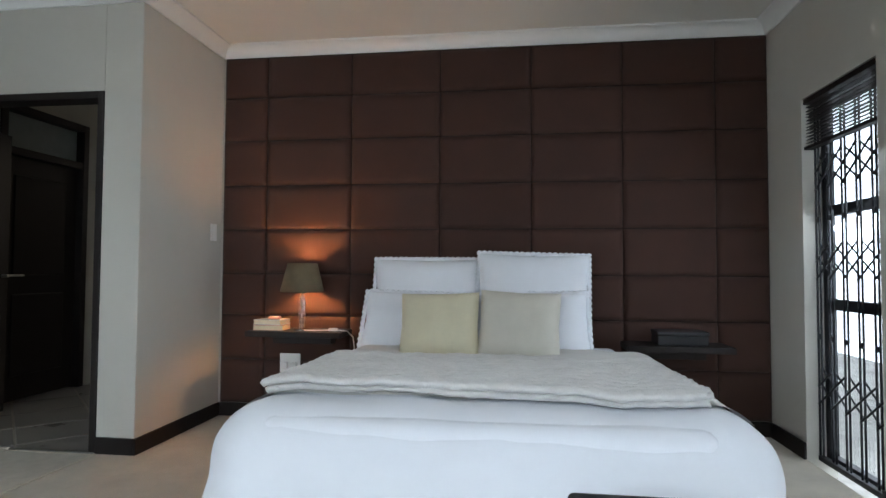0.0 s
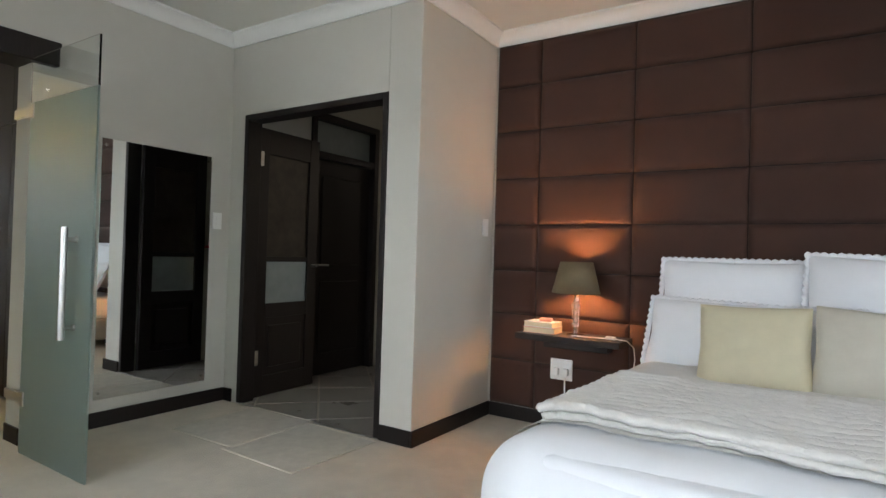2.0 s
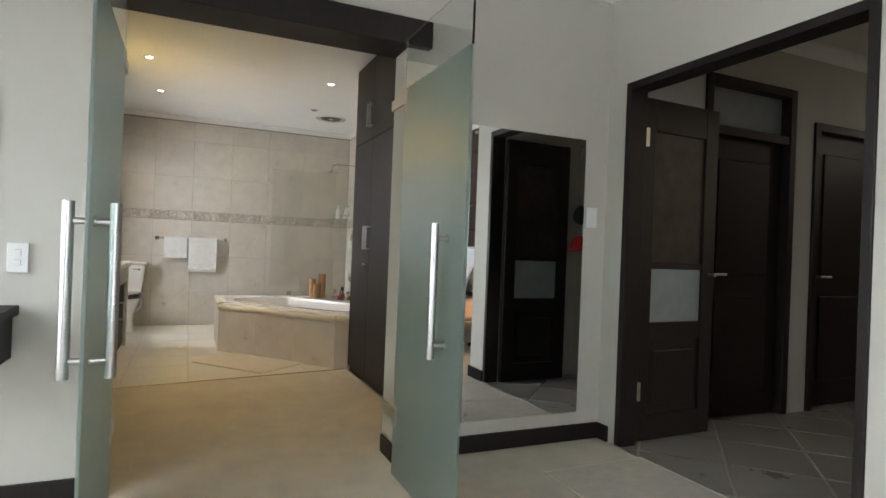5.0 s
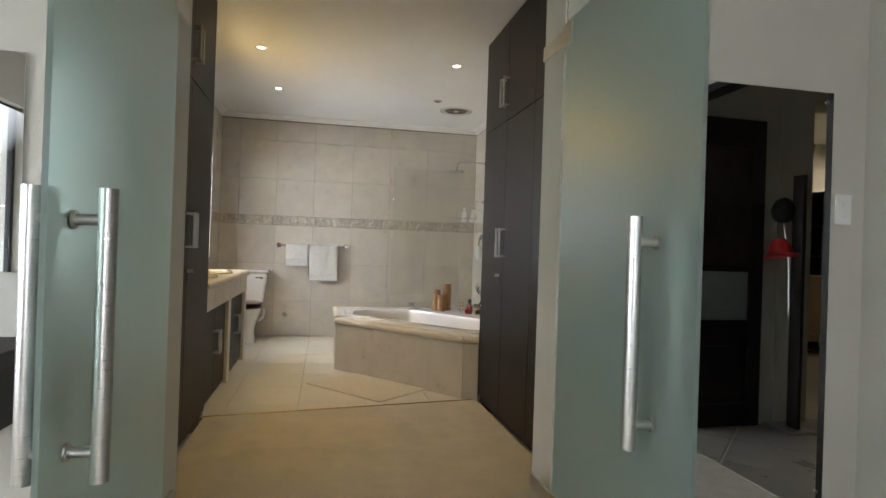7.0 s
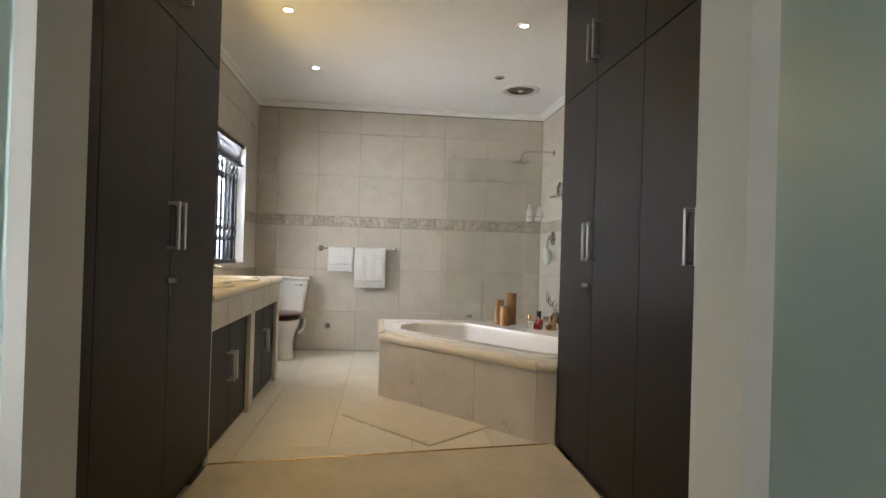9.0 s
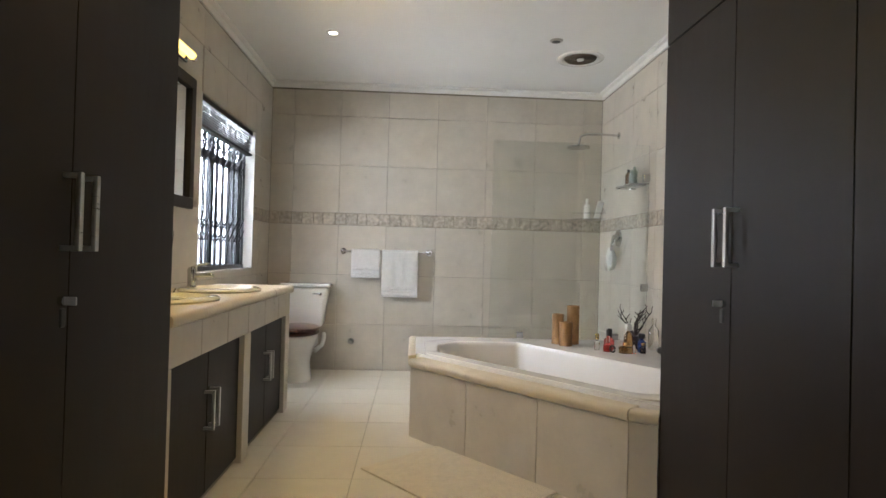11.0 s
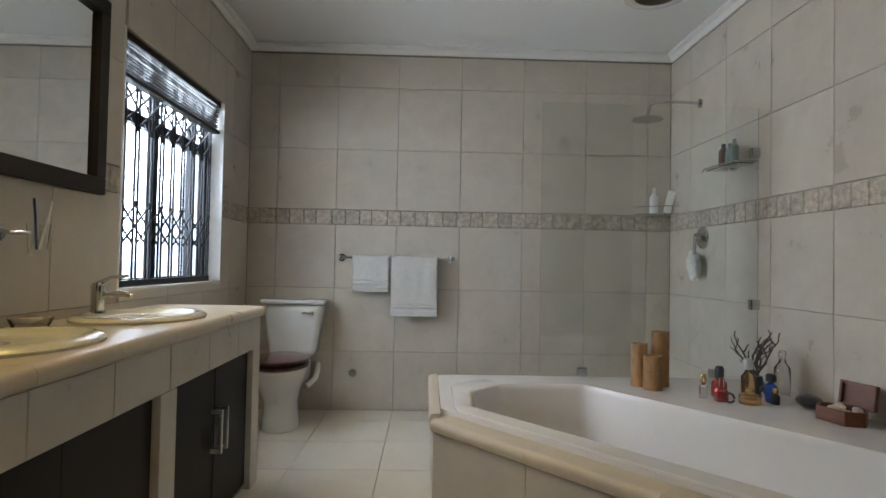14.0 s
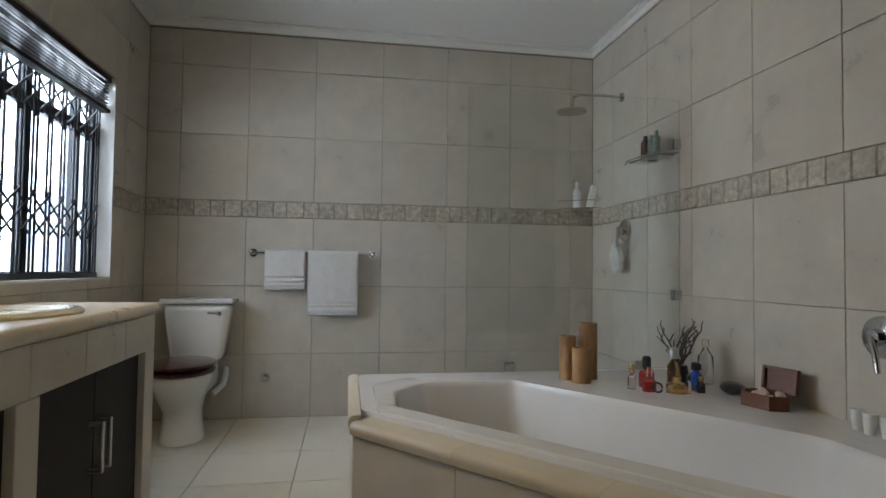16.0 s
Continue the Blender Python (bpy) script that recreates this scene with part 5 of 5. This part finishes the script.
part("pot", bm_lathe([(0.0, 0.0), (0.03, 0.0), (0.038, 0.05), (0.03, 0.09), (0.0, 0.09)], 24), STONE, br)
rnd = random.Random(4)


def wander(p, d, length, n, wild, up):
    pts = [p.copy()]
    for _ in range(n):
        d = (d + Vector((rnd.uniform(-wild, wild), rnd.uniform(-wild, wild), rnd.uniform(-0.15, 0.15) + up))).normalized()
        p = p + d * length / n
        pts.append(p.copy())
    return pts


for k in range(7):
    a = k / 7 * 2 * math.pi + 0.3
    lean = rnd.uniform(0.45, 1.0)
    pts = wander(Vector((0, 0, 0.08)), Vector((lean * math.cos(a), lean * math.sin(a), 1.0)).normalized(), rnd.uniform(0.20, 0.29), 12, 0.42, 0.12)
    tw = bm_tube(pts, 0.0055, 7, r2=0.0026)
    for i in (3, 5, 7, 9):
        e = Vector((rnd.uniform(-1, 1), rnd.uniform(-1, 1), rnd.uniform(0.1, 0.8))).normalized()
        tw = bm_tube(wander(pts[i], e, rnd.uniform(0.03, 0.085), 6, 0.5, 0.15), 0.0038, 6, tw, 0.002)
    part("twig", tw, BRANCH, br)
b = bmesh.new()
bmesh.ops.create_icosphere(b, subdivisions=4, radius=1)
for v in b.verts:
    v.co = Vector((v.co.x * 0.075, v.co.y * 0.05, v.co.z * 0.028)) * (1 + 0.06 * noise.noise(v.co * 1.7))
solid("pebble", b, STONE, "smooth flat black pebble on the bath", "pebble", m=pose(-7.64, 2.81, ZD + 0.029, 0, 0, -20))
wb_ = thing("wooden_box", "open reddish hexagonal wooden box holding shells", "box", pose(-7.42, 2.79, ZD + 0.001, 0, 0, 14))
hexa = [(-0.10, 0.0), (-0.062, -0.06), (0.062, -0.06), (0.10, 0.0), (0.062, 0.06), (-0.062, 0.06)]
part("base", bm_prism(hexa, 0.0, 0.012), BOXW, wb_)
for i in range(6):
    p, q = Vector((*hexa[i], 0)), Vector((*hexa[(i + 1) % 6], 0))
    d = q - p
    part("side", bm_box(0, 0.0, 0.012, d.length, 0.009, 0.055, 0.001, 1), BOXW, wb_, m=pose(p.x, p.y, 0, 0, 0, math.degrees(math.atan2(d.y, d.x))))
lid = part("lid", bm_box(-0.075, 0.0, 0.0, 0.075, 0.006, 0.10, 0.002), BOXW, wb_, "raised hinged lid", pose(0.015, 0.064, 0.052, -8, 0, 0))
for x0, x1, z0, z1 in ((-0.075, -0.064, 0.0, 0.10), (0.064, 0.075, 0.0, 0.10), (-0.064, 0.064, 0.0, 0.011), (-0.064, 0.064, 0.089, 0.10)):
    part("lid_edge", bm_box(x0, -0.014, z0, x1, -0.0005, z1, 0.001, 1), BOXW, lid)
for k in range(12):
    b = bmesh.new()
    bmesh.ops.create_icosphere(b, subdivisions=2, radius=1)
    for v in b.verts:
        v.co = Vector((v.co.x * 0.026, v.co.y * 0.018, v.co.z * 0.013)) * (1 + 0.2 * noise.noise(v.co * 3 + Vector((k, 0, 0))))
    sx_, sy_ = rnd.uniform(-0.06, 0.06), rnd.uniform(-0.035, 0.035)
    solid("shell", b, SHELL, "pale sea shell lying in the wooden box", "shell", m=pose(-7.42, 2.79, ZD, 0, 0, 14) @ pose(sx_, sy_, 0.03 + 0.012 * (k % 3), rnd.uniform(-30, 30), rnd.uniform(-30, 30), rnd.uniform(0, 180)), group="shells in the box")
for k in range(4):
    j_ = thing("small_jar", "small white lidded jar beside the bath mixer", "jar", pose(-7.08 + 0.056 * k, 2.87 - 0.01 * (k % 2), ZD + 0.001), group="small white jars")
    part("body", bm_lathe([(0.0, 0.0), (0.016, 0.0), (0.021, 0.05), (0.0, 0.05)], 20), PLASTIC, j_)
    part("lid", bm_lathe([(0.0225, 0.0505), (0.0225, 0.07), (0.0, 0.071)], 20), PORC, j_)

# bath mat on the floor
bmx = solid("bath_mat", bm_box(-0.41, -0.265, 0.0, 0.41, 0.265, 0.011, 0.005), MAT, "thin cream terry bath mat on the tiles", "bath mat", m=pose(-6.775, 1.404, 0.002, 0, 0, 40.5))

# ceiling fittings
# the last, over the passage, is an added unseen lamp for the golden carpet
for x, y, watts in ((-8.16, 0.55, 28), (-6.94, 2.10, 7), (-6.96, 0.505, 14), (-5.35, 0.85, 52)):
    dl = thing("downlight", "small recessed lit downlight in a white ring", "downlight", pose(x, y, HC), group="bathroom downlights")
    part("ring", bm_lathe([(0.030, -0.002), (0.032, -0.008), (0.046, -0.006), (0.048, -0.001)], 32), PORC, dl)
    part("bulb", bm_lathe([(0.0, -0.004), (0.030, -0.004), (0.030, -0.002)], 24), DOWN, dl, "glowing bulb")
    sp = new("downlight_beam", bpy.data.lights.new("downlight_beam", "SPOT"))
    sp.data.energy, sp.data.spot_size, sp.data.spot_blend, sp.data.shadow_soft_size = watts, radians(100), 0.9, 0.03
    # deep yellow only for the added passage lamp
    sp.data.color = (1.0, 0.82, 0.58) if x < -6 else (1.0, 0.63, 0.10)
    sp.matrix_world = look((x, y, HC - 0.02), (x, y, 0), 0)
fan = thing("extractor_fan", "round ceiling extractor with a bronze grille", "extractor fan", pose(-8.47, 2.45, HC))
part("ring", bm_lathe([(0.125, -0.001), (0.14, -0.012), (0.165, -0.014), (0.18, -0.008), (0.182, -0.001)], 48), PORC, fan)
for r in (0.04, 0.06, 0.08, 0.10, 0.118):
    part("grille_ring", bm_lathe([(r - 0.007, -0.006), (r, -0.012), (r + 0.007, -0.006)], 40), GRILLE, fan)
part("backing", bm_lathe([(0.0, -0.003), (0.126, -0.003), (0.126, -0.001)], 40), GRILLE, fan)
part("hub", bm_lathe([(0.03, -0.004), (0.026, -0.016), (0.0, -0.017)], 24), PORC, fan)
sdx = thing("ceiling_sensor", "small round ceiling sensor", "sensor", pose(-8.12, 2.17, HC))
part("ring", bm_lathe([(0.03, -0.012), (0.045, -0.008), (0.048, -0.001)], 24), STEEL, sdx)
part("eye", bm_lathe([(0.0, -0.014), (0.03, -0.012)], 20), BLACKP, sdx)

# ---- hall and the room beyond ----
cs = thing("hat_stand", "slim dark wooden hat stand on a steel foot in the hall", "hat stand", pose(-2.78, 4.10, -0.002))
part("board", bm_box(-0.045, -0.014, 0.02, 0.045, 0.014, 1.68, 0.004), DARK, cs)
part("foot", bm_box(-0.09, -0.10, 0.0, 0.15, 0.10, 0.018, 0.006), STEEL, cs, "brushed steel foot")
part("rod", bm_tube([(0.03, -0.03, 0.75), (0.045, -0.03, 1.12), (0.10, -0.03, 1.40)], 0.006, 8), STEEL, cs, "thin steel rod")
for z in (1.14, 1.42):
    part("peg", bm_tube([(0.045, 0, z), (0.11, 0, z + 0.01)], 0.007, 8), STEEL, cs)
solid("red_hat", bm_lathe([(0.0, 0.0), (0.14, 0.0), (0.145, 0.012), (0.085, 0.03), (0.065, 0.09), (0.04, 0.125), (0.0, 0.13)], 32, sy=0.85), RED, "red brimmed hat hanging on the stand", "hat", m=pose(-2.69, 4.05, 1.135, 6, 4, 0))
b = bmesh.new()
bmesh.ops.create_icosphere(b, subdivisions=3, radius=0.075)
for v in b.verts:
    v.co = v.co * (1 + 0.12 * noise.noise(v.co * 18))
    v.co.z *= 1.15
solid("woollen_hat", b, BLACKP, "soft black woollen hat hanging on the stand", "hat", m=pose(-2.69, 4.06, 1.45))
ch = thing("dining_chair", "tan upholstered dining chair in the room beyond", "chair", pose(-1.45, 5.6, -0.012, 0, 0, -60))
part("seat", bm_box(-0.22, -0.22, 0.40, 0.22, 0.22, 0.48, 0.02, 3), UPHOL, ch)
part("backrest", bm_box(-0.22, 0.17, 0.481, 0.22, 0.235, 1.0, 0.02, 3), UPHOL, ch)
for sx in (-1, 1):
    for sy in (-1, 1):
        part("leg", bm_box(sx * 0.19 - 0.02, sy * 0.19 - 0.02, 0, sx * 0.19 + 0.02, sy * 0.19 + 0.02, 0.40, 0.004), DARK, ch)
# added fill kept out of sight, brightens the room beyond the archway
area("room_fill", (-0.2, 8.2, 2.5), (-0.8, 7.4, 0), 0.5, 0.5, 36, (1, 0.84, 0.62))

# ---- tiles, laid piece by piece ----
RZ = (0.0, 0.427, 0.887, 1.351, 1.464, 1.908, 2.37, 2.608)
J = 0.0032


def tile_wall(wall, lines, base, cut=None, zmin=0.0):
    """Tiles between the lines along a wall; base turns (along, height) into the pose of a piece."""
    for a, e in zip(lines, lines[1:]):
        for z0, z1 in zip(RZ, RZ[1:]):
            if z1 - z0 < 0.2 and z0 > 1 and z0 < 2:
                continue
            for (a0, e0, q0, q1) in (cut(a, e, z0, z1) if cut else ((a, e, z0, z1),)):
                if e0 - a0 > 0.02 and q1 - q0 > 0.02 and q1 > zmin:
                    piece("tile", wall, base((a0 + e0) / 2, (q0 + q1) / 2), (e0 - a0 - J, q1 - q0 - J, 0.011), TILE, 0.0016)
    a = lines[0]
    k = 0
    while a < lines[-1] - 0.01:
        w = min((0.088, 0.115, 0.10, 0.105)[k % 4], lines[-1] - a)
        for (a0, e0, q0, q1) in (cut(a, a + w, 1.351, 1.464) if cut else ((a, a + w, 1.351, 1.464),)):
            if e0 - a0 > 0.015 and q1 - q0 > 0.015:
                piece("border_stone", wall, base((a0 + e0) / 2, (q0 + q1) / 2), (e0 - a0 - 0.003, q1 - q0 - 0.004, 0.013), MOSAIC, 0.004)
        a += w
        k += 1


ylines = [YB0 + 0.012, 0.03, 0.462, 0.907, 1.372, 1.836, 2.303, 2.77, YB1 - 0.012]
tile_wall(wf, ylines, lambda a, z: pose(XF, a, z, 90, 0, 90))
tile_wall(wr, [XF + 0.012, -9.08, -8.61, -8.15, -7.68, -7.2, -6.73, -6.312], lambda a, z: pose(a, YB1, z, 90, 0, 0))


def around_window(a, e, z0, z1):
    if e <= WX0 or a >= WX1 or z1 <= WZ0 or z0 >= WZ1:
        return ((a, e, z0, z1),)
    out = []
    if a < WX0:
        out.append((a, WX0, z0, z1))
    if e > WX1:
        out.append((WX1, e, z0, z1))
    m0, m1 = max(a, WX0), min(e, WX1)
    if z0 < WZ0:
        out.append((m0, m1, z0, WZ0))
    if z1 > WZ1:
        out.append((m0, m1, WZ1, z1))
    return out


tile_wall(wb, [XF + 0.012, -9.05, -8.60, -8.14, -7.68, -7.22, -6.76, -6.30, -6.052], lambda a, z: pose(a, YB0, z, 90, 0, 180), around_window)

# floor tiles of the bathroom
xl = [XF + 0.012 + 0.28]
while xl[-1] < -5.9:
    xl.append(xl[-1] + 0.467)
xl = [XF + 0.012] + xl
yl = [YB0 + 0.012, -0.027, 0.44, 0.907, 1.374, 1.841, 2.308, 2.775, YB1 - 0.012]


def edge_x(y):
    return -6.05 - 0.1525 * (y - 0.335) - 0.004


for a, e in zip(xl, xl[1:]):
    for c, d in zip(yl, yl[1:]):
        lim = min(edge_x(c), edge_x(d))
        if a >= lim - 0.02:
            continue
        if e <= lim:
            piece("tile", sub, pose((a + e) / 2, (c + d) / 2, -0.0062), (e - a - J, d - c - J, 0.0075), FTILE, 0.002)
        else:
            ob = new("tile", mesh_of("tile", bm_prism([(a + J / 2, c + J / 2), (edge_x(c), c + J / 2), (edge_x(d), d - J / 2), (a + J / 2, d - J / 2)], -0.006, 0.0013), FTILE, False))
            ob.parent = sub
# diagonal hall tiles
q = 0.45
for i in range(-16, 17):
    for j in range(-16, 17):
        x, y = -3.2 + (i - j) * q * 0.7071, 4.2 + (i + j) * q * 0.7071
        if -4.3 < x < -2.3 and YD - 0.25 < y < 7.6:
            piece("tile", hallf, pose(x, y, -0.0125, 0, 0, 45), (q - 0.015, q - 0.015, 0.010), HTILE, 0.002)

bs = thing("bookcase", "dark wooden bookcase in the room beyond the hall", "bookcase", pose(-0.35, 7.0, -0.012, 0, 0, 0))
for x in (-0.45, 0.43):
    part("side", bm_box(x, -0.15, 0, x + 0.02, 0.15, 2.0, 0.002), DARK, bs)
for k in range(6):
    part("shelf", bm_box(-0.43, -0.15, 0.05 + k * 0.38, 0.43, 0.15, 0.07 + k * 0.38, 0.002), DARK, bs)
part("back", bm_box(-0.43, 0.14, 0.071, 0.43, 0.149, 1.95), DARK, bs)
